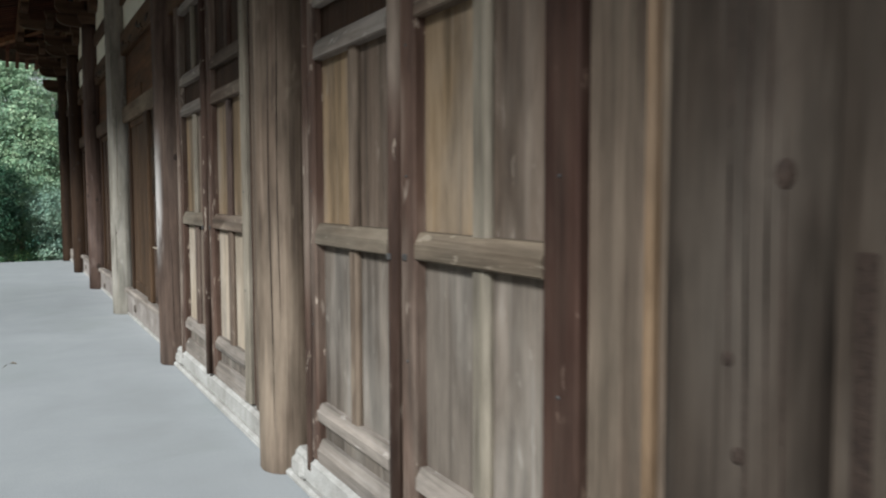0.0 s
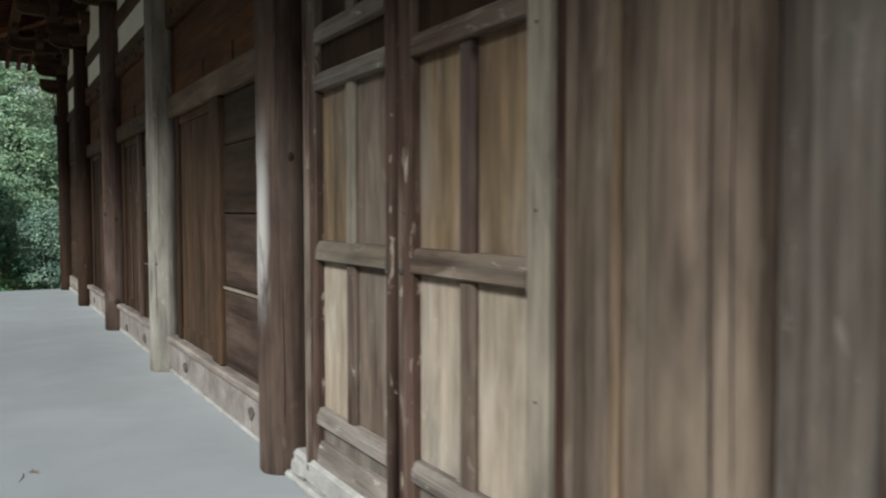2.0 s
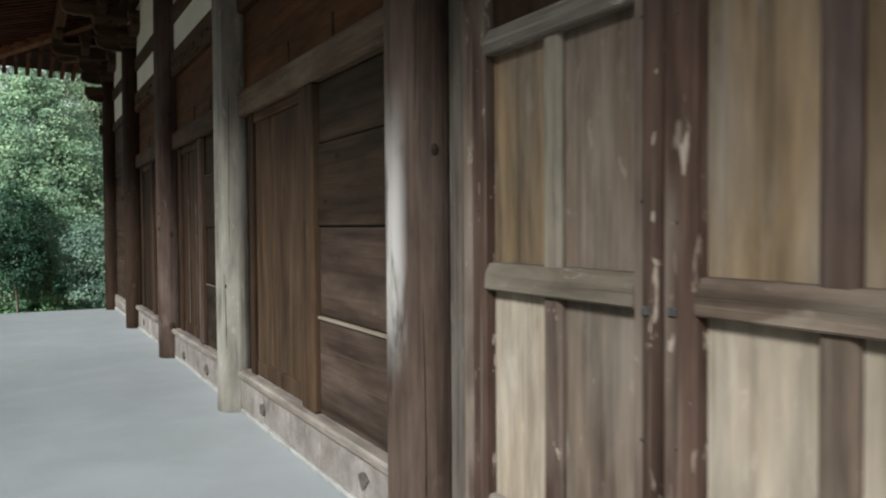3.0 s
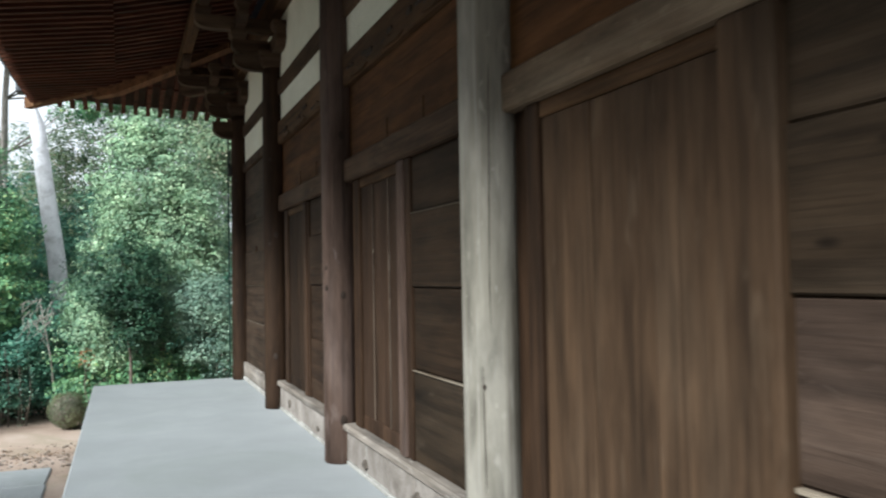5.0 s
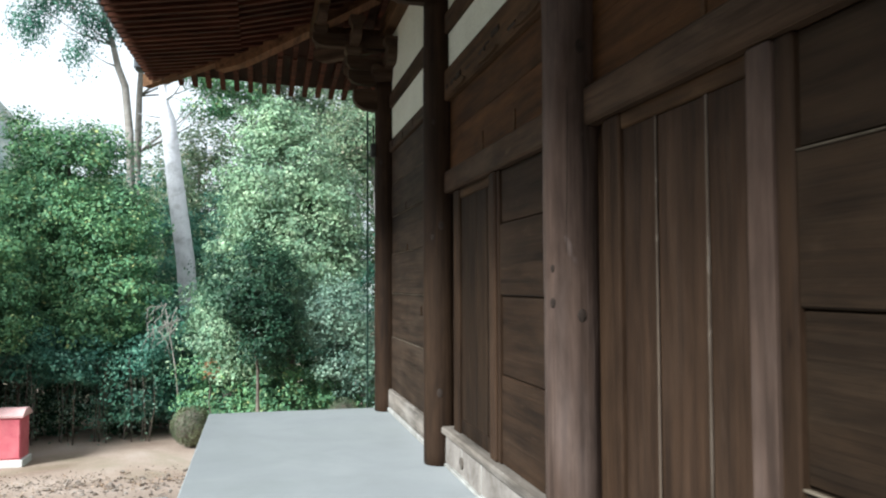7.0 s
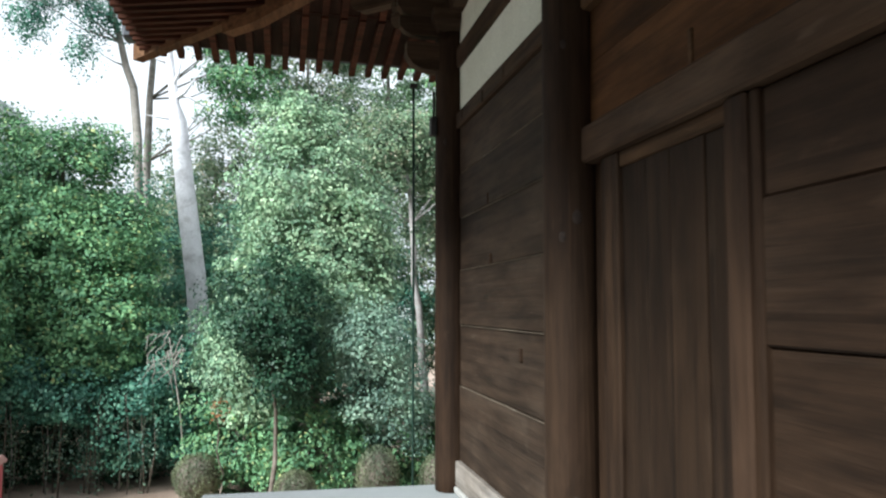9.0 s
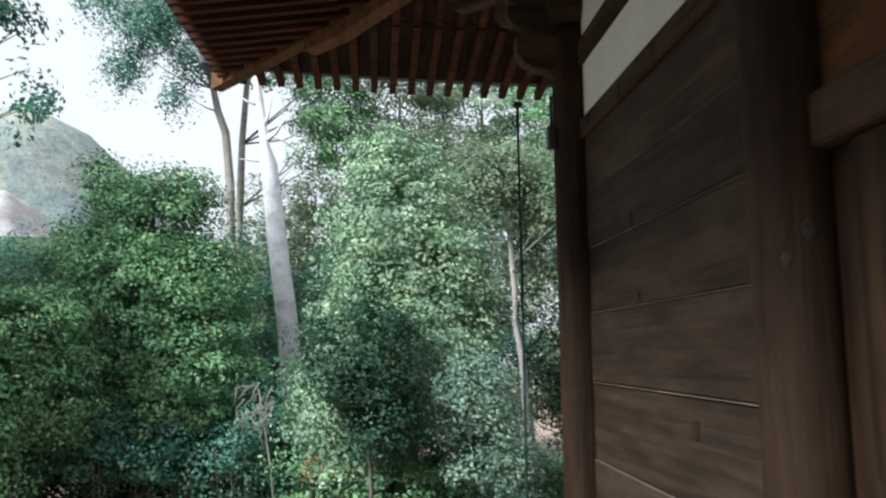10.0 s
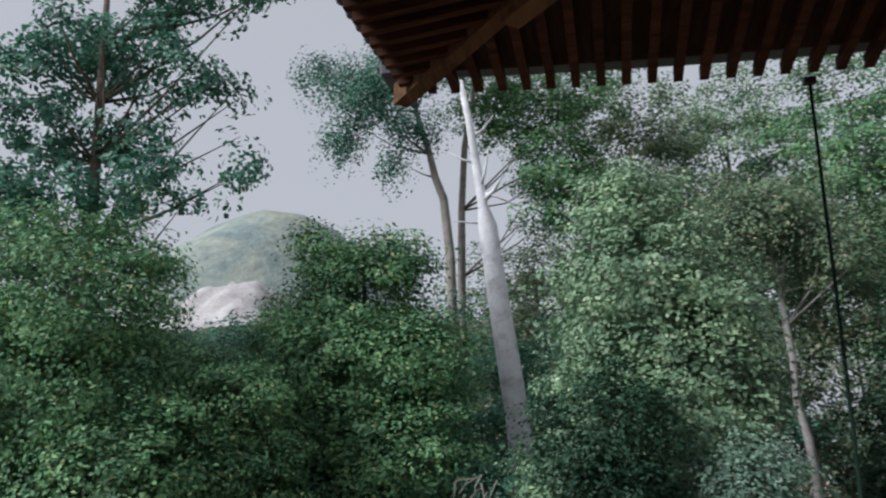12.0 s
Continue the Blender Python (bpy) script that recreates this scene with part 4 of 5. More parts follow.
for side in ("west", "north"):
    b = eave_sheet(bmesh.new(), (0.0, 0.6, 1.2, 1.899), 0.098, 0.02, side)
    tagged(part("eave_boarding", b, "eave_board", roof), "dark boards above the rafters")
    b = eave_sheet(bmesh.new(), (1.84, 2.3, 2.8, 3.02), 0.094, 0.02, side)
    part("eave_boarding", b, "eave_board", roof)
    # the two long battens: over the inner rafters' ends and along the eave
    b = eave_sheet(bmesh.new(), (1.83, 1.92), -0.012 + 0.1, 0.10, side)
    part("eave_batten", b, "rafter", roof)
    b = eave_sheet(bmesh.new(), (2.9, 3.05), 0.10, 0.12, side)
    part("eave_batten", b, "rafter", roof, "red-brown fascia along the eave")
    b = eave_sheet(bmesh.new(), (2.86, 3.36), 0.222, 0.05, side)
    part("tile_bed", b, "tile", roof)
# purlin carried by the brackets
part("purlin", box(0.80, 0.96, -14.0, 20.25, 4.86, 5.02, 0.02), "beam_dark", roof)
part("purlin", box(0.80, 12.0, 20.27, 20.43, 4.86, 5.0, 0.02), "beam_dark", roof)


def hip_beam(d0, d1, drop0, drop1, half, height, mat, label):
    pts = []
    for k in range(7):
        d = d0 + (d1 - d0) * k / 6
        al = max(0.0, (3.2 - d))
        pts.append((CX - d, CORNER_Y + d * KY, under(d, al) - (drop0 + (drop1 - drop0) * k / 6)))
    return part("hip_rafter", rafter(pts, half, height), mat, roof, label)


hip_beam(0.1, 2.12, 0.10, 0.15, 0.085, 0.24, "hip", "light brown hip rafter")
hip_beam(2.0, 3.3, 0.03, 0.07, 0.075, 0.2, "hip", "light brown outer hip rafter")

# roof covering: two slopes and rows of tiles with round ends along the eave
bm = bmesh.new()
ridge = [(7.0, -14.0, 9.6), (7.0, 14.5, 9.6)]
for t in (0.0, 0.1):
    c = [(-1.64, -14.0, 4.93), (-1.64, 18.0, 4.95), (-1.62, 22.0, 5.03), (-1.66, 23.05, 5.10), (0.0, 23.1, 5.02), (4.0, 23.1, 4.95), (14.0, 23.1, 4.93)]
    vs = [bm.verts.new((x, y, z + t)) for x, y, z in c]
    r0, r1 = [bm.verts.new((x, y, z + t)) for x, y, z in ridge]
    far_b = bm.verts.new((14.0, 14.5, 7.0 + t))
    for f in ((vs[0], vs[1], r1, r0), (vs[1], vs[2], r1), (vs[2], vs[3], r1), (vs[3], vs[4], r1), (vs[4], vs[5], r1), (vs[5], vs[6], far_b, r1)):
        bm.faces.new(f)
part("roof_slope", bm, "tile", roof)
bm = box(6.95, 14.2, -14.0, 14.6, 9.5, 9.62, 0)
part("roof_slope", bm, "tile", roof)
cap = finish(tube([(0.42, 0, 0.05), (0.06, 0, 0.0), (0, 0, 0), (-0.025, 0, 0)], [0.055, 0.06, 0.075, 0.062], 12), "round_tile")
cap.materials.append(M["tile"])
for k in range(110):
    y = 22.75 - 0.24 * k
    piece("round_tile", cap, roof, -1.69, y, under(3.3, 22.9 - y) + 0.315)
for k in range(50):
    x = -1.45 + 0.24 * k
    o = piece("round_tile", cap, roof, x, CORNER_Y + 3.4 * KY, under(3.3, x + 1.5) + 0.315)
    o.rotation_euler = (0, 0, radians(-90))
part("corner_tile", box(-1.80, -1.50, 22.95, 23.25, 4.98, 5.16, 0.03), "tile", roof, "grey corner tile at the eave tip")

# ---- cable from the eave, fitting on the corner column ----
bm = tube([(1.93, 23.02, 4.58), (1.935, 23.02, 2.0), (1.93, 23.02, GROUND)], [0.017] * 3, 8)
cable = tagged(part("lightning_cable", bm, "cable"), "thin dark green cable hanging from the eave", "cable")
part("clamp", box(1.88, 1.98, 22.98, 23.06, 4.54, 4.6, 0.008), "iron", cable)
fit_box = empty("junction_box", CX - R, 19.46, 3.12)
tagged(fit_box, "small dark metal fitting on the corner column", "fitting")
part("housing", box(-0.055, 0.006, -0.04, 0.04, 0.0, 0.17, 0.01), "iron", fit_box)
part("conduit", tube([(-0.02, 0, 0.16), (-0.02, 0, 0.4)], [0.012, 0.012], 6), "iron", fit_box)


# ---- planting ----
def leaf_mesh(name, pts, normals, size, rng):
    """One mesh of folded leaves, two triangles each."""
    n = len(pts)
    nor = normals / np.linalg.norm(normals, axis=1, keepdims=True)
    t = np.cross(nor, rng.normal(size=(n, 3)))
    t /= np.linalg.norm(t, axis=1, keepdims=True) + 1e-9
    s = np.cross(nor, t)
    ln = size * 0.72 * rng.uniform(0.6, 1.25, (n, 1))
    wd = ln * rng.uniform(0.22, 0.34, (n, 1))
    v = np.stack([pts - t * ln * 0.5, pts + s * wd + nor * wd * 0.3, pts + t * ln * 0.5 - nor * ln * 0.1, pts - s * wd + nor * wd * 0.3], 1).reshape(-1, 3)
    base = np.arange(n)[:, None] * 4
    f = np.stack([base + [0, 1, 2], base + [0, 2, 3]], 1).reshape(-1)
    me = bpy.data.meshes.new(name)
    me.vertices.add(4 * n)
    me.vertices.foreach_set("co", v.ravel().astype(np.float32))
    me.loops.add(6 * n)
    me.loops.foreach_set("vertex_index", f.astype(np.int32))
    me.polygons.add(2 * n)
    me.polygons.foreach_set("loop_start", (np.arange(2 * n) * 3).astype(np.int32))
    me.polygons.foreach_set("loop_total", np.full(2 * n, 3, np.int32))
    me.update(calc_edges=True)
    return me


def crown(rng, lumps, leaves, clump, flat=0.55, shell=0.5, spray=100):
    """Leaf places and normals: clumps strewn through lumps (centre, radii), leaves round each clump."""
    vol = np.array([l[3] * l[4] * l[5] for l in lumps]) ** 0.8
    share = (vol / vol.sum() * leaves).astype(int)
    P, N, C = [], [], []
    for (cx, cy, cz, rx, ry, rz), n in zip(lumps, share):
        k = max(8, n // spray)
        d = rng.normal(size=(k, 3))
        d /= np.linalg.norm(d, axis=1, keepdims=True)
        rad = rng.uniform(shell, 1.0, (k, 1)) ** 0.6 * (1 + 0.16 * rng.normal(size=(k, 1)))
        cc = np.array([cx, cy, cz]) + d * rad * np.array([rx, ry, rz])
        which = rng.integers(0, k, n)
        size = clump * rng.uniform(0.5, 1.3, (k, 1))
        g = rng.normal(size=(n, 3))
        g *= np.minimum(1.0, 1.55 / (np.linalg.norm(g, axis=1, keepdims=True) + 1e-6))
        off = g * np.array([1, 1, 0.7 * flat + 0.25]) * size[which]
        P.append(cc[which] + off)
        N.append(0.7 * d[which] + 0.4 * off / (size[which] + 1e-6) + np.array([0, 0, 0.5]) + 0.45 * rng.normal(size=(n, 3)))
        C.append(cc)
    return np.concatenate(P), np.concatenate(N), np.concatenate(C)


def tree(name, seed, base, lumps, leaves, size, leaf, bark, trunk_r, label, trunk=None, clump=0.28, limbs=14, shell=0.5, category="tree", group="", flat=0.55, spray=100):
    """A tree or shrub with a tapered trunk, limbs to its clumps, and a crown of leaves."""
    rng = np.random.default_rng(seed)
    random.seed(seed)
    bx, by = base
    t = empty(name, bx, by, GROUND)
    o = np.array([bx, by, GROUND])
    P, N, C = crown(rng, lumps, int(leaves * 1.8), clump, flat, shell, spray)
    P[:, 2] = np.maximum(P[:, 2], GROUND + 0.05)
    top = max(l[2] + 0.3 * l[5] for l in lumps)
    if trunk is None:
        m = lumps[0]
        trunk = [(bx, by, GROUND - 0.1), (bx + 0.25 * (m[0] - bx) + rng.normal() * 0.1, by + 0.3 * (m[1] - by), GROUND + 0.35 * (top - GROUND)),
                 (bx + 0.7 * (m[0] - bx), by + 0.7 * (m[1] - by), GROUND + 0.7 * (top - GROUND)), (m[0], m[1], top)]
    tr = [Vector(p) - Vector(o) for p in trunk]
    fine = []
    for a, b in zip(tr, tr[1:]):
        fine += [a.lerp(b, u) + Vector(rng.normal(size=3) * 0.025) for u in (0, 0.33, 0.66)]
    fine.append(tr[-1])
    n = len(fine)
    bm = tube(fine, [trunk_r * (1 - 0.72 * i / (n - 1)) * (1.25 if i == 0 else 1) for i in range(n)], 9, wob=0.08)
    for c in C[rng.permutation(len(C))[:limbs]]:
        end = Vector(c - o)
        below = [q for q in range(1, n - 1) if fine[q].z < end.z - 0.25 * (Vector((fine[q].x, fine[q].y, 0)) - Vector((end.x, end.y, 0))).length]
        j = max(1, (below[-1] if below else 1) - int(rng.integers(0, 2)))
        st = fine[j]
        mid = st.lerp(end, 0.5) + Vector((rng.normal() * 0.12, rng.normal() * 0.12, -0.1 + rng.normal() * 0.12))
        r = trunk_r * 0.2
        tube([st, mid, end], [r, r * 0.6, r * 0.15], 5, bm)
    part("trunk", bm, bark, t)
    ob = new("crown", leaf_mesh("crown", P - o, N, size, rng))
    ob.data.materials.append(M[leaf])
    ob.parent = t
    tagged(t, label, category, group)
    return t


tree("broadleaf_tree", 1, (0.9, 29.2), [(0.75, 29.0, 3.9, 1.35, 1.3, 1.6), (1.0, 29.0, 2.2, 1.7, 1.3, 1.6), (-0.1, 28.9, 0.6, 1.2, 1.1, 1.6), (1.65, 29.0, 2.6, 0.75, 1.0, 1.9), (0.5, 29.0, 5.3, 0.7, 0.7, 0.6)], 46000, 0.13, "leaf_light", "bark", 0.12,
     "bushy light green broadleaf tree with leaves to the ground", clump=0.3, flat=0.4)
tree("broadleaf_tree", 2, (-4.4, 30.9), [(-4.4, 30.7, 4.2, 1.1, 1.1, 1.2), (-3.3, 30.6, 3.0, 1.0, 1.0, 1.0), (-5.6, 30.6, 3.5, 0.9, 0.9, 1.0), (-4.7, 30.6, 2.8, 1.8, 1.4, 1.3), (-3.5, 30.3, 1.2, 1.4, 1.2, 1.5), (-5.6, 30.5, 1.6, 1.3, 1.2, 1.9), (-3.7, 30.7, 5.0, 0.7, 0.7, 0.6), (-5.1, 30.6, 5.1, 0.6, 0.6, 0.6)], 50000, 0.13, "leaf_green", "bark", 0.1,
     "rounded green broadleaf tree behind the yard", clump=0.32, flat=0.35)
tree("shrub", 3, (-1.9, 30.2), [(-1.9, 30.2, -0.2, 1.3, 1.0, 1.6), (-2.6, 29.8, -0.7, 1.0, 0.9, 1.0)], 14000, 0.12, "leaf_dark", "bark", 0.05, "dark green evergreen shrub", category="shrub", group="shrubs", clump=0.24, flat=0.4)
tree("shrub", 4, (-0.4, 29.0), [(-0.5, 29.0, -0.9, 1.1, 0.8, 1.1), (0.8, 28.2, -1.0, 1.2, 0.7, 1.1), (2.4, 28.4, -0.9, 1.2, 0.7, 1.2)], 19000, 0.12, "leaf_green", "bark", 0.05,
     "low glossy green shrub", category="shrub", group="shrubs", clump=0.22, flat=0.4)
tree("shrub", 5, (-5.2, 29.6), [(-5.2, 29.6, 0.2, 1.3, 0.9, 0.9), (-6.8, 29.6, 0.3, 1.3, 1.0, 1.4), (-3.8, 29.5, -0.2, 0.9, 0.8, 0.7)], 15000, 0.12, "leaf_dark", "bark", 0.05, "dark green evergreen shrub", category="shrub", group="shrubs", clump=0.24, flat=0.4)
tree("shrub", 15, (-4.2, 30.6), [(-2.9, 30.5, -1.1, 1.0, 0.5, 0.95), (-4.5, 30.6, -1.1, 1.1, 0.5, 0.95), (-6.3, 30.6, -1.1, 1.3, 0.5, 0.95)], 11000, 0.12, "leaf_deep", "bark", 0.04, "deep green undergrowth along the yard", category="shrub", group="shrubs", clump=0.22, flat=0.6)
tree("shrub", 16, (4.5, 28.8), [(4.0, 28.7, -0.9, 0.75, 0.6, 1.1), (5.0, 28.9, -0.5, 0.9, 0.6, 1.5)], 9000, 0.11, "leaf_dark", "bark", 0.04, "leafy dark green shrub beside the pale trunk", category="shrub", group="shrubs", clump=0.22, flat=0.5)
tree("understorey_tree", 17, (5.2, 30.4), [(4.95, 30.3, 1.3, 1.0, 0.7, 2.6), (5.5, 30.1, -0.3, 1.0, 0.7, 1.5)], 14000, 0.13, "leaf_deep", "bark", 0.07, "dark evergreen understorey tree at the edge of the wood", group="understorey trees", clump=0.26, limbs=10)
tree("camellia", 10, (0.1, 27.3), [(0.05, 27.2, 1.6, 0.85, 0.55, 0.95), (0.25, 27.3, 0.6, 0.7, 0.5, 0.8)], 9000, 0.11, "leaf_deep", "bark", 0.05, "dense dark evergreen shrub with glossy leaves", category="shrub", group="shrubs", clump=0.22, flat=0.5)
tree("shrub", 11, (1.9, 27.9), [(1.75, 27.6, 0.9, 0.75, 0.55, 0.9), (2.2, 27.7, -0.1, 0.8, 0.55, 0.9)], 9000, 0.1, "leaf_pale", "bark", 0.04, "pale grey-green shrub with small leaves", category="shrub", group="shrubs", clump=0.22, flat=0.45)
tree("shrub", 12, (-6.8, 30.0), [(-6.6, 30.0, 2.7, 0.9, 0.7, 0.9), (-7.6, 30.0, 2.6, 0.9, 0.7, 1.0), (-7.3, 30.0, 1.2, 1.1, 0.8, 1.3), (-6.0, 29.8, 1.2, 0.8, 0.7, 1.2)], 16000, 0.11, "leaf_pale", "bark", 0.06, "tall grey-green shrub between the trees", category="shrub", group="shrubs", clump=0.26, flat=0.45)
tree("shrub", 14, (-5.9, 28.4), [(-5.7, 28.3, 2.2, 0.9, 0.6, 0.8), (-6.3, 28.3, 1.1, 0.9, 0.6, 1.2), (-5.3, 28.4, 1.0, 0.7, 0.6, 0.9), (-6.6, 28.3, 2.6, 0.6, 0.6, 0.6)], 14000, 0.115, "leaf_green", "bark", 0.05, "tall leafy green shrub at the edge of the yard", category="shrub", group="shrubs", clump=0.26, flat=0.4)
tree("broadleaf_tree", 6, (-8.6, 27.8), [(-8.3, 27.6, 4.0, 1.8, 1.4, 1.4), (-8.9, 27.6, 2.6, 2.4, 1.6, 1.6), (-7.2, 27.2, 0.6, 1.7, 1.2, 1.9), (-9.5, 26.8, 0.0, 2.0, 1.5, 1.8)], 46000, 0.135, "leaf_green", "bark", 0.16,
     "large dark green broadleaf tree beside the yard", clump=0.34, flat=0.35)
tree("tall_tree", 7, (-9.0, 29.0), [(-9.25, 29.0, 9.3, 1.7, 1.2, 1.2), (-7.8, 29.0, 8.7, 1.1, 0.9, 0.9), (-6.9, 29.0, 8.0, 0.9, 0.7, 0.7), (-6.2, 29.0, 6.7, 0.45, 0.4, 0.6), (-8.8, 29.0, 7.4, 1.6, 1.1, 0.8), (-8.1, 29.0, 10.1, 1.5, 1.0, 0.8), (-6.4, 28.8, 9.9, 1.3, 1.0, 0.5), (-5.3, 28.8, 10.4, 0.9, 0.8, 0.4), (-10.6, 28.8, 8.0, 1.5, 1.2, 1.6), (-8.2, 28.6, 6.1, 1.8, 1.2, 0.7), (-10.8, 28.6, 6.0, 1.8, 1.4, 1.2)], 8000, 0.2, "leaf_dark", "bark", 0.2,
     "tall sparse broadleaf tree against the sky", clump=0.27, limbs=60, shell=0.1, flat=0.7, spray=62)
tree("tall_tree", 8, (-3.7, 36.5), [(-5.9, 35.5, 10.5, 1.4, 1.0, 0.8), (-6.6, 35.6, 9.4, 0.7, 0.6, 0.7), (-4.7, 35.6, 9.6, 0.9, 0.8, 0.5), (-5.2, 35.8, 11.3, 1.7, 1.1, 0.7), (-3.8, 35.6, 11.9, 2.0, 1.3, 0.8), (-5.3, 35.6, 8.5, 0.5, 0.4, 0.6), (-7.2, 35.6, 11.4, 0.9, 0.7, 0.5)], 13000, 0.13, "leaf_dark", "bark_grey", 0.17,
     "tall grey-barked tree with drooping sparse foliage", trunk=[(-3.5, 36.5, -2.1), (-3.65, 36.2, 3.6), (-3.95, 36.1, 7.7), (-4.55, 36.0, 9.7), (-4.9, 36.0, 11.3)], clump=0.26, limbs=22, shell=0.1, flat=1.5, spray=60)
tree("tall_tree", 9, (-3.3, 37.2), [(-2.4, 37.5, 10.8, 1.7, 1.2, 1.4), (-1.0, 37.0, 8.6, 1.5, 1.2, 1.6), (-0.6, 37.0, 11.0, 1.6, 1.2, 1.1)], 12000, 0.16, "leaf_green", "bark_grey", 0.17,
     "tall grey-barked tree with a thin crown", trunk=[(-3.7, 37.2, -2.1), (-3.75, 37.2, 4.0), (-3.57, 37.1, 9.6), (-3.2, 37.0, 11.5)], clump=0.34, limbs=9, shell=0.2, flat=0.4)
for k, (x, y, z, rx, rz, n, leaf) in enumerate((
        (-2.0, 40.0, 5.2, 2.6, 3.2, 13000, "leaf_dull"), (1.0, 39.0, 8.6, 2.2, 4.0, 13000, "leaf_dull"), (3.8, 40.0, 9.4, 2.3, 4.2, 13000, "leaf_light"),
        (6.8, 38.5, 8.8, 2.5, 4.4, 15000, "leaf_green"), (10.0, 38.0, 7.0, 2.6, 4.6, 13000, "leaf_dull"), (-6.8, 39.0, 3.0, 2.6, 2.4, 9000, "leaf_green"))):
    tree("tall_tree", 20 + k, (x, y), [(x, y, z, rx, rx * 0.8, rz), (x + 0.8, y - 0.5, z - rz * 0.7, rx, rx * 0.8, rz * 0.8)], int(n * 1.35), 0.17, leaf, "bark_grey", 0.16,
         "tall woodland tree with a loose crown", flat=0.45, clump=0.36, limbs=26, shell=0.2, group="woodland trees")
for k, (x, y, z, rx, rz, n, leaf) in enumerate((
        (5.2, 34.6, 3.0, 1.8, 3.8, 15000, "leaf_dull"), (6.9, 31.0, 2.2, 1.9, 3.6, 12000, "leaf_green"), (2.2, 34.0, 1.0, 1.8, 3.4, 9000, "leaf_dark"),
        (-0.3, 34.5, 1.0, 1.8, 3.6, 9000, "leaf_dark"), (-2.8, 34.6, 1.2, 1.6, 3.4, 9000, "leaf_dark"), (-5.4, 34.0, 0.2, 1.9, 2.4, 8000, "leaf_dark"), (-6.9, 31.8, 0.9, 1.3, 2.5, 9000, "leaf_green"), (-8.5, 33.0, 1.9, 2.2, 2.6, 11000, "leaf_dark"),
        (-12.0, 29.5, 2.5, 2.4, 4.5, 12000, "leaf_dark"), (9.0, 33.0, 2.0, 2.4, 4.0, 8000, "leaf_dark"), (-20.5, 44.5, 2.7, 2.0, 2.4, 7000, "leaf_dull"), (-17.6, 44.0, 2.5, 1.9, 2.4, 7000, "leaf_green"),
        (-15.0, 44.5, 2.9, 1.7, 2.5, 7000, "leaf_pale"), (-12.6, 44.0, 3.2, 1.9, 2.6, 7000, "leaf_dark"), (-10.2, 44.5, 3.7, 1.7, 2.5, 7000, "leaf_dull"))):
    tree("understorey_tree", 40 + k, (x, y), [(x, y, z, rx, rx * 0.7, rz)], int(n * 1.25), 0.15, leaf, "bark", 0.08, "leafy green understorey tree in the wood", clump=0.32, limbs=10, group="understorey trees")
# unseen row of trees, added to keep low sky light off the upper wall
for k in range(8):
    y, x = -9.0 + 3.3 * k, -13.5 + 1.2 * math.sin(k * 2.1)
    tree("boundary_tree", 80 + k, (x, y), [(x, y, 4.4, 2.5, 2.3, 6.2)], 11000, 0.32, "leaf_dark", "bark", 0.16, "added unseen dark green tree that blocks low sky", clump=0.45, limbs=8, group="boundary trees")
tree("autumn_sprig", 60, (-0.85, 27.5), [(-0.85, 27.3, -0.25, 0.16, 0.12, 0.2)], 18, 0.12, "leaf_orange", "bark", 0.02, "sprig of orange-brown leaves in the shrubs", clump=0.12, limbs=3, category="shrub")

# bare white trunk with stubs
rng = np.random.default_rng(5)
t = empty("dead_tree", -1.5, 33.0, GROUND)
pts = [(0.0, 0, -0.1), (-0.15, 0, 2.0), (-0.33, 0, 4.2), (-0.62, 0, 6.4), (-0.84, 0, 8.15), (-0.93, 0.02, 8.6), (-1.2, 0, 10.6), (-1.4, 0, 11.6)]
bm = tube(pts, [0.29, 0.265, 0.25, 0.235, 0.205, 0.115, 0.085, 0.06], 12, wob=0.05)
part("trunk", bm, "bark_white", t, "bleached white bare trunk")
for (z, dx, dy, dz, r) in ((8.7, 0.5, -0.1, 0.55, 0.07), (9.0, 0.25, -0.2, 0.9, 0.05), (8.2, -0.75, -0.2, 0.06, 0.035), (7.4, 0.55, -0.2, 0.2, 0.03), (9.6, -0.6, 0, 0.3, 0.04), (10.2, 0.5, 0, 0.5, 0.04), (6.8, -0.5, -0.1, -0.05, 0.03), (8.9, 0.75, -0.1, -0.35, 0.045)):
    x = np.interp(z, [p[2] for p in pts], [p[0] for p in pts])
    part("stub", tube([(x, 0, z), (x + dx * 0.5, dy * 0.5, z + dz * 0.35), (x + dx, dy, z + dz)], [r, r * 0.7, r * 0.2], 6), "bark_white", t)
tagged(t, "bare bleached white tree trunk with broken branches", "tree")
# second slender trunk
tree("slender_tree", 13, (3.9, 33.0), [(3.3, 33.0, 5.8, 1.3, 0.9, 1.1), (2.6, 33.0, 4.9, 0.8, 0.7, 0.6), (4.3, 32.9, 5.0, 0.7, 0.7, 0.6)], 9000, 0.13, "leaf_dull", "bark_pale", 0.14,
     "slender pale leaning tree among shrubs", trunk=[(3.92, 33.0, -2.1), (3.85, 33.0, -0.5), (3.68, 33.0, 1.6), (3.5, 33.0, 3.75), (3.35, 33.0, 5.6)], clump=0.28, limbs=8, shell=0.2, flat=0.4)
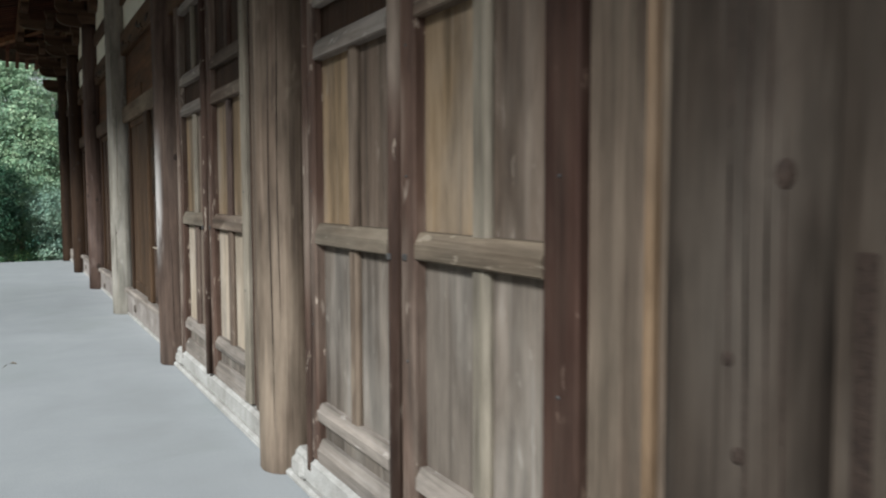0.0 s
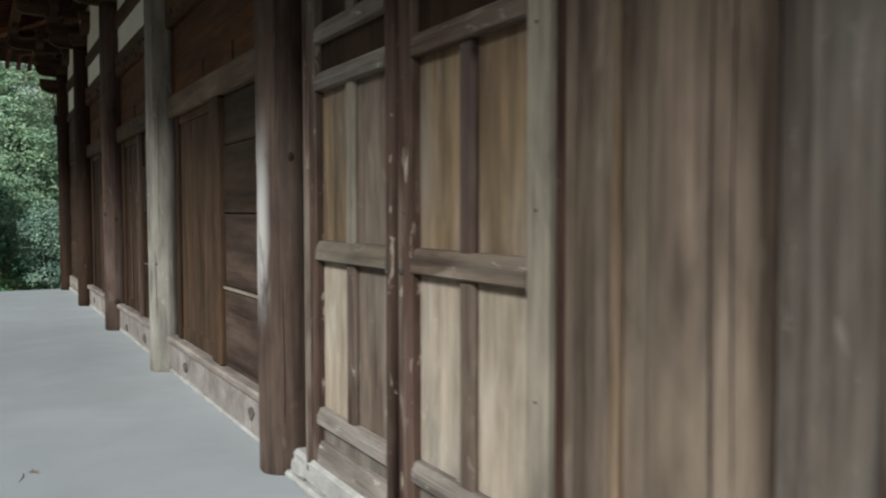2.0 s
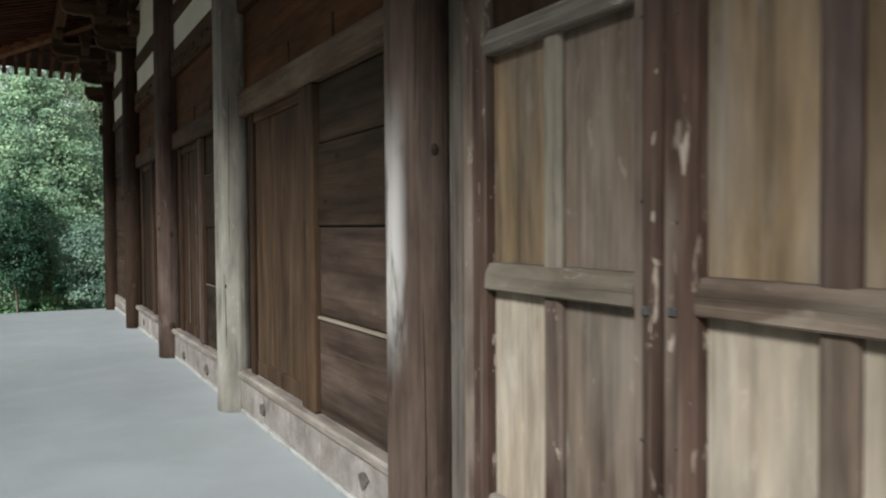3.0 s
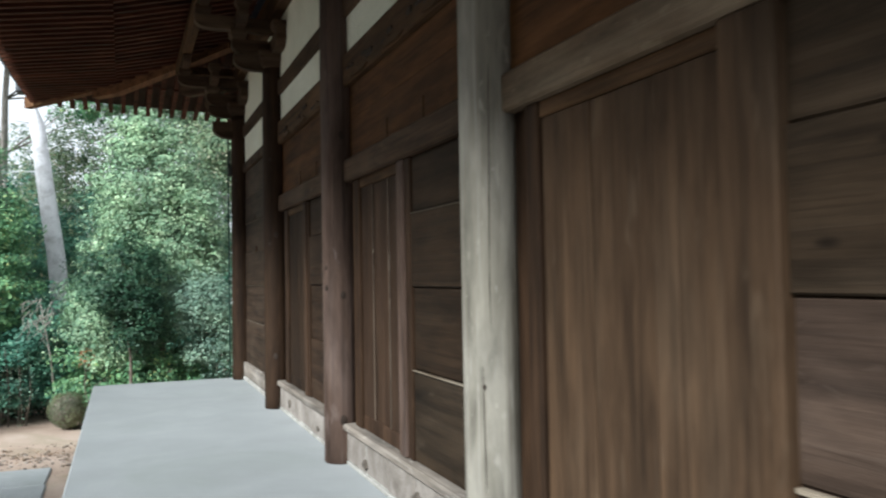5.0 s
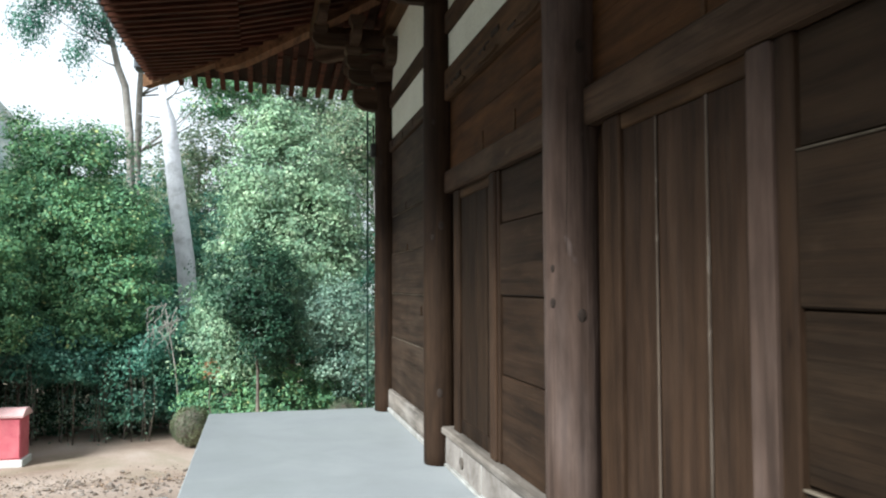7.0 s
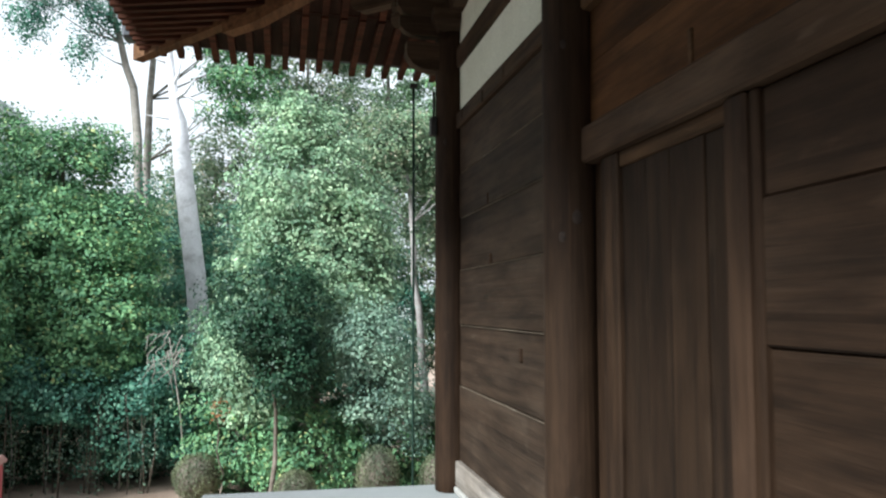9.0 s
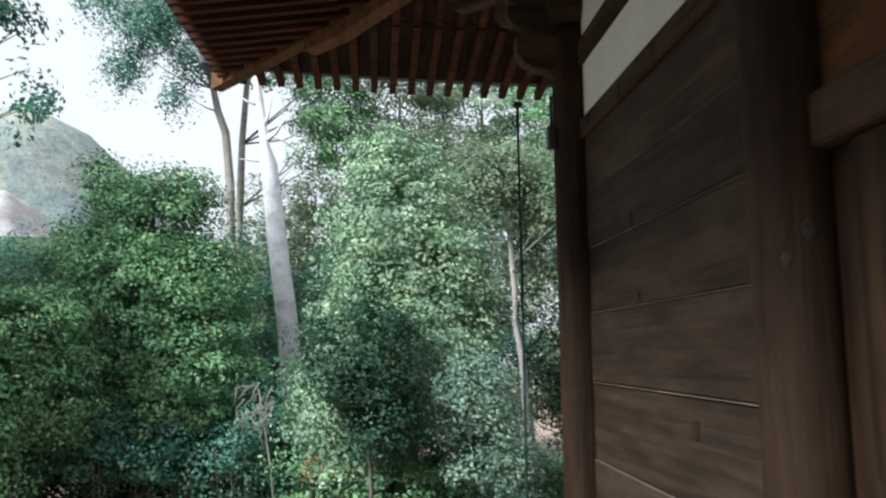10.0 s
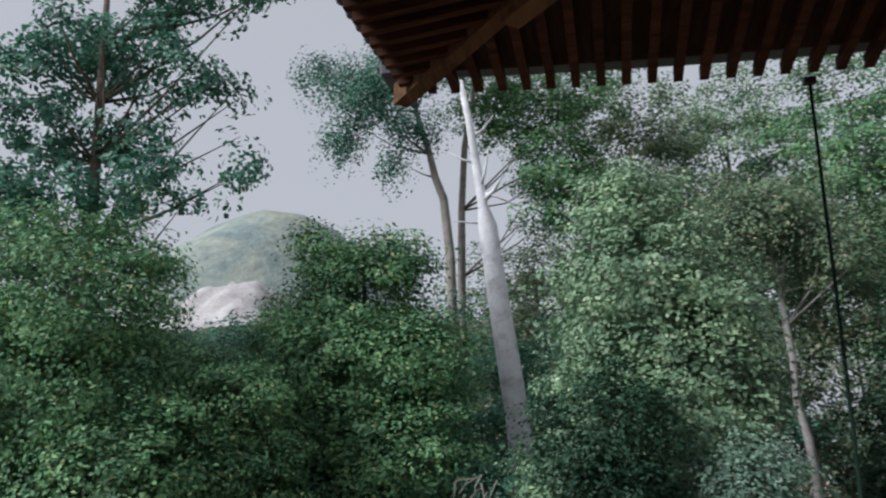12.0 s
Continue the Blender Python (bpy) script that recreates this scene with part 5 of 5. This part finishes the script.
# dead twigs hanging in the shrubs
t = empty("dead_branch", -1.8, 28.9, GROUND)
bm = tube([(0.25, 0.3, 0.0), (0.12, 0.1, 1.6), (-0.1, 0, 3.0)], [0.022, 0.018, 0.012], 6)
for k in range(22):
    p = Vector((rng.uniform(-0.35, 0.25), rng.uniform(-0.3, 0.1), rng.uniform(2.5, 3.2)))
    row = [p]
    for q in range(3):
        row.append(row[-1] + Vector((rng.normal() * 0.12 - 0.05, rng.normal() * 0.08, -rng.uniform(0.0, 0.28))))
    tube(row, [0.011, 0.009, 0.007, 0.003], 5, bm)
part("twig_spray", bm, "bark_grey", t)
tagged(t, "pale dead branch with drooping twigs", "branch")

# thin stems under the shrubs
for k in range(26):
    x, y = rng.uniform(-5.6, -2.2), rng.uniform(29.0, 29.9)
    s = empty("sapling", x, y, GROUND)
    part("stem", tube([(0, 0, -0.05), (rng.normal() * 0.05, 0, 0.8), (rng.normal() * 0.1, 0, 1.9)], [0.017, 0.014, 0.008], 6), "bark" if k % 3 else "bark_grey", s)
    pp = rng.normal(size=(110, 3)) * np.array([0.15, 0.14, 0.42]) + np.array([0, 0, 0.95])
    pp[:, 2] = np.maximum(pp[:, 2], 0.04)
    o = new("leaves", leaf_mesh("leaves", pp, rng.normal(size=(110, 3)) + [0, 0, 0.6], 0.1, rng))
    o.data.materials.append(M["leaf_pale" if k % 3 else "leaf_dull"])
    o.parent = s
    tagged(s, "thin upright sapling with few leaves", "sapling", "saplings by the yard")


def clipped_bush(x, y, r, h, seed):
    g = np.random.default_rng(seed)
    d = g.normal(size=(5200, 3))
    d /= np.linalg.norm(d, axis=1, keepdims=True)
    p = d * np.array([r, r, h * 0.5]) * g.uniform(0.86, 1.03, (5200, 1)) + np.array([0, 0, h * 0.52])
    p[:, 2] = np.maximum(p[:, 2], 0.03)
    t = empty("clipped_bush", x, y, GROUND)
    part("stem", tube([(0, 0, -0.05), (0.02, 0, 0.3), (0, 0.03, h * 0.7)], [0.06, 0.05, 0.02], 7), "bark", t)
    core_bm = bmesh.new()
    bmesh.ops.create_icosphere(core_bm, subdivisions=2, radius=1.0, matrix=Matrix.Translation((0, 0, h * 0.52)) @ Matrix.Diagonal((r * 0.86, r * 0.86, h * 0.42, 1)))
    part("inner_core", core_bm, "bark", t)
    ob = new("crown", leaf_mesh("crown", p, d + 0.5 * g.normal(size=d.shape), 0.055, g))
    ob.data.materials.append(M["leaf_clipped"])
    ob.parent = t
    return tagged(t, "rounded clipped azalea bush, brownish green", "bush", "clipped bushes")


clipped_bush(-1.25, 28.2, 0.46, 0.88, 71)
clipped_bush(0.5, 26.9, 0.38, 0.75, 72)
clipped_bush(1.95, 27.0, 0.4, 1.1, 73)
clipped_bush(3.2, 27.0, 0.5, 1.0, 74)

# ---- yard ----
chest = empty("fire_hose_box", -4.9, 27.3, GROUND)
chest.scale = (0.94, 0.94, 0.94)
part("plinth", box(-0.6, 0.6, -0.36, 0.36, -0.02, 0.14, 0.012), "stone", chest, "grey concrete plinth")
part("body", box(-0.55, 0.55, -0.32, 0.32, 0.14, 1.02, 0.012), "red_paint", chest)
part("lid", extrude_profile([(-0.37, 1.02), (0.37, 1.02), (0.37, 1.06), (0.12, 1.18), (-0.12, 1.18), (-0.37, 1.06)], "x", -0.6, 0.6), "red_faded", chest, "faded pinkish red sloped lid")
for x0, x1 in ((-0.53, -0.01), (0.01, 0.53)):
    dr = part("door", box(x0, x1, -0.336, -0.318, 0.18, 0.98, 0.005), "red_paint", chest)
    part("handle", tube([(x1 - 0.06 if x0 < 0 else x0 + 0.06, -0.35, 0.5), (x1 - 0.06 if x0 < 0 else x0 + 0.06, -0.35, 0.62)], [0.012, 0.012], 6), "iron", dr)
tagged(chest, "red metal hose box with faded lid on a plinth", "box")
for k, (x0, x1, y0, y1) in enumerate(((-2.42, -1.28, 22.4, 23.75), (-2.4, -1.26, 20.95, 22.35), (-2.43, -1.28, 19.5, 20.9))):
    tagged(part("paving_slab", box(x0, x1, y0, y1, GROUND - 0.1, GROUND + 0.05, 0.02, jig=0.01), "concrete"), "pale stone paving slab in the yard", "slab", "paving slabs", kind="structure")
g = np.random.default_rng(9)
pp = np.stack([g.uniform(-12, 2, 2200), 25.2 + g.normal(size=2200) * 0.5, np.full(2200, GROUND + 0.035)], 1)
litter = new("leaf_litter", leaf_mesh("leaf_litter", pp, g.normal(size=(2200, 3)) * 0.35 + [0, 0, 1], 0.09, g))
litter.data.materials.append(M["leaf_litter"])
tagged(litter, "brown fallen leaves scattered over the earth", "leaf litter", kind="stuff")

# stones and clods of dark soil in a band along the yard
bm = bmesh.new()
for k in range(420):
    r = 0.012 + 0.045 * g.random() ** 3
    x, y = g.uniform(-4.6, -0.7), 24.6 + g.normal() * 0.6
    m = Matrix.Translation((x, y, GROUND + r * 0.25)) @ Matrix.Rotation(g.uniform(0, 6.3), 4, "Z") @ Matrix.Diagonal((r * g.uniform(0.8, 1.6), r, r * g.uniform(0.4, 0.8), 1))
    hit = bmesh.ops.create_icosphere(bm, subdivisions=1, radius=1.0, matrix=m)
    for v in hit["verts"]:
        v.co += Vector(g.normal(size=3) * r * 0.12)
tagged(part("rubble", bm, "rubble"), "grey and brown stones and clods on the earth", "rubble", kind="stuff")

# a curled dry leaf and a twig on the podium
leaf = empty("fallen_leaf", 0.425, 7.67, 0.0)
bm = bmesh.new()
for k in range(5):
    a = 2 * math.pi * k / 5 + 0.4
    tip = bm.verts.new((0.032 * math.cos(a), 0.032 * math.sin(a), 0.016 if k % 2 else 0.006))
    side = [bm.verts.new((0.015 * math.cos(a + q), 0.015 * math.sin(a + q), 0.009)) for q in (-0.5, 0.5)]
    hub = bm.verts.new((0, 0, 0.002))
    bm.faces.new((hub, side[0], tip, side[1]))
part("blade", bm, "leaf_litter", leaf)
part("stalk", tube([(0, 0, 0.003), (0.02, -0.03, 0.004), (0.03, -0.05, 0.003)], [0.0016] * 3, 5), "bark", leaf)
tagged(leaf, "small curled dry leaf lying on the concrete", "leaf")
twig = part("twig", tube([(0.375, 7.67, 0.003), (0.37, 7.6, 0.005), (0.345, 7.52, 0.003)], [0.0022, 0.0025, 0.0015], 5), "bark")
tagged(twig, "thin bent dry twig lying on the concrete", "twig")

# ---- distance ----
bm = bmesh.new()
n = 60
grid = []
for i in range(n + 1):
    row = []
    for j in range(n + 1):
        x, y = -170 + 260 * i / n, 70 + 150 * j / n
        h = 40 * math.exp(-((x + 57) / 29) ** 2 - ((y - 150) / 50) ** 2) + 9 * math.exp(-((x - 10) / 60) ** 2 - ((y - 190) / 50) ** 2) + 25 * math.exp(-((x + 130) / 50) ** 2 - ((y - 160) / 60) ** 2)
        h += 2.2 * noise.noise((x * 0.07, y * 0.07, 1)) + 0.8 * noise.noise((x * 0.3, y * 0.3, 2))
        row.append(bm.verts.new((x, y, h * min(1, max(0, (y - 70) / 30)) - 2.2)))
    grid.append(row)
for a, b in zip(grid, grid[1:]):
    for j in range(n):
        bm.faces.new((a[j], b[j], b[j + 1], a[j + 1])).smooth = True
tagged(part("backdrop_hill", bm, "hill"), "green wooded hill in the distance, haze in its colour", "hill", kind="structure")
bm = bmesh.new()
rows = []
for j in range(13):
    rows.append([bm.verts.new((-90 + 95 * i / 60, 46 + 2 * j, GROUND - 0.2 + 10.4 * min(1, j / 7) * min(1, (60 - i) / 8) + 1.1 * noise.noise((i * 0.5, j * 0.7, 3)))) for i in range(61)])
for a, b in zip(rows, rows[1:]):
    for i in range(60):
        bm.faces.new((a[i], a[i + 1], b[i + 1], b[i])).smooth = True
tagged(part("wooded_bank", bm, "undergrowth"), "dark green wooded bank beyond the yard", "bank", kind="structure")
bm = bmesh.new()
rows = []
for j in range(15):
    rows.append([bm.verts.new((-30 + 10.5 * i / 28, 60 + 0.6 * j, 7.9 + 4.0 * math.exp(-((i - 14) / 10) ** 4) * min(1, j / 9) + 0.5 * noise.noise((i * 0.3, j * 0.3, 5)) + 0.25 * noise.noise((i * 0.9, j * 0.9, 8)))) for i in range(29)])
for a, b in zip(rows, rows[1:]):
    for i in range(28):
        bm.faces.new((a[i], a[i + 1], b[i + 1], b[i])).smooth = True
tagged(part("backdrop_slope", bm, "bare_slope"), "pale pinkish bare slope below the hill", "slope", kind="structure")
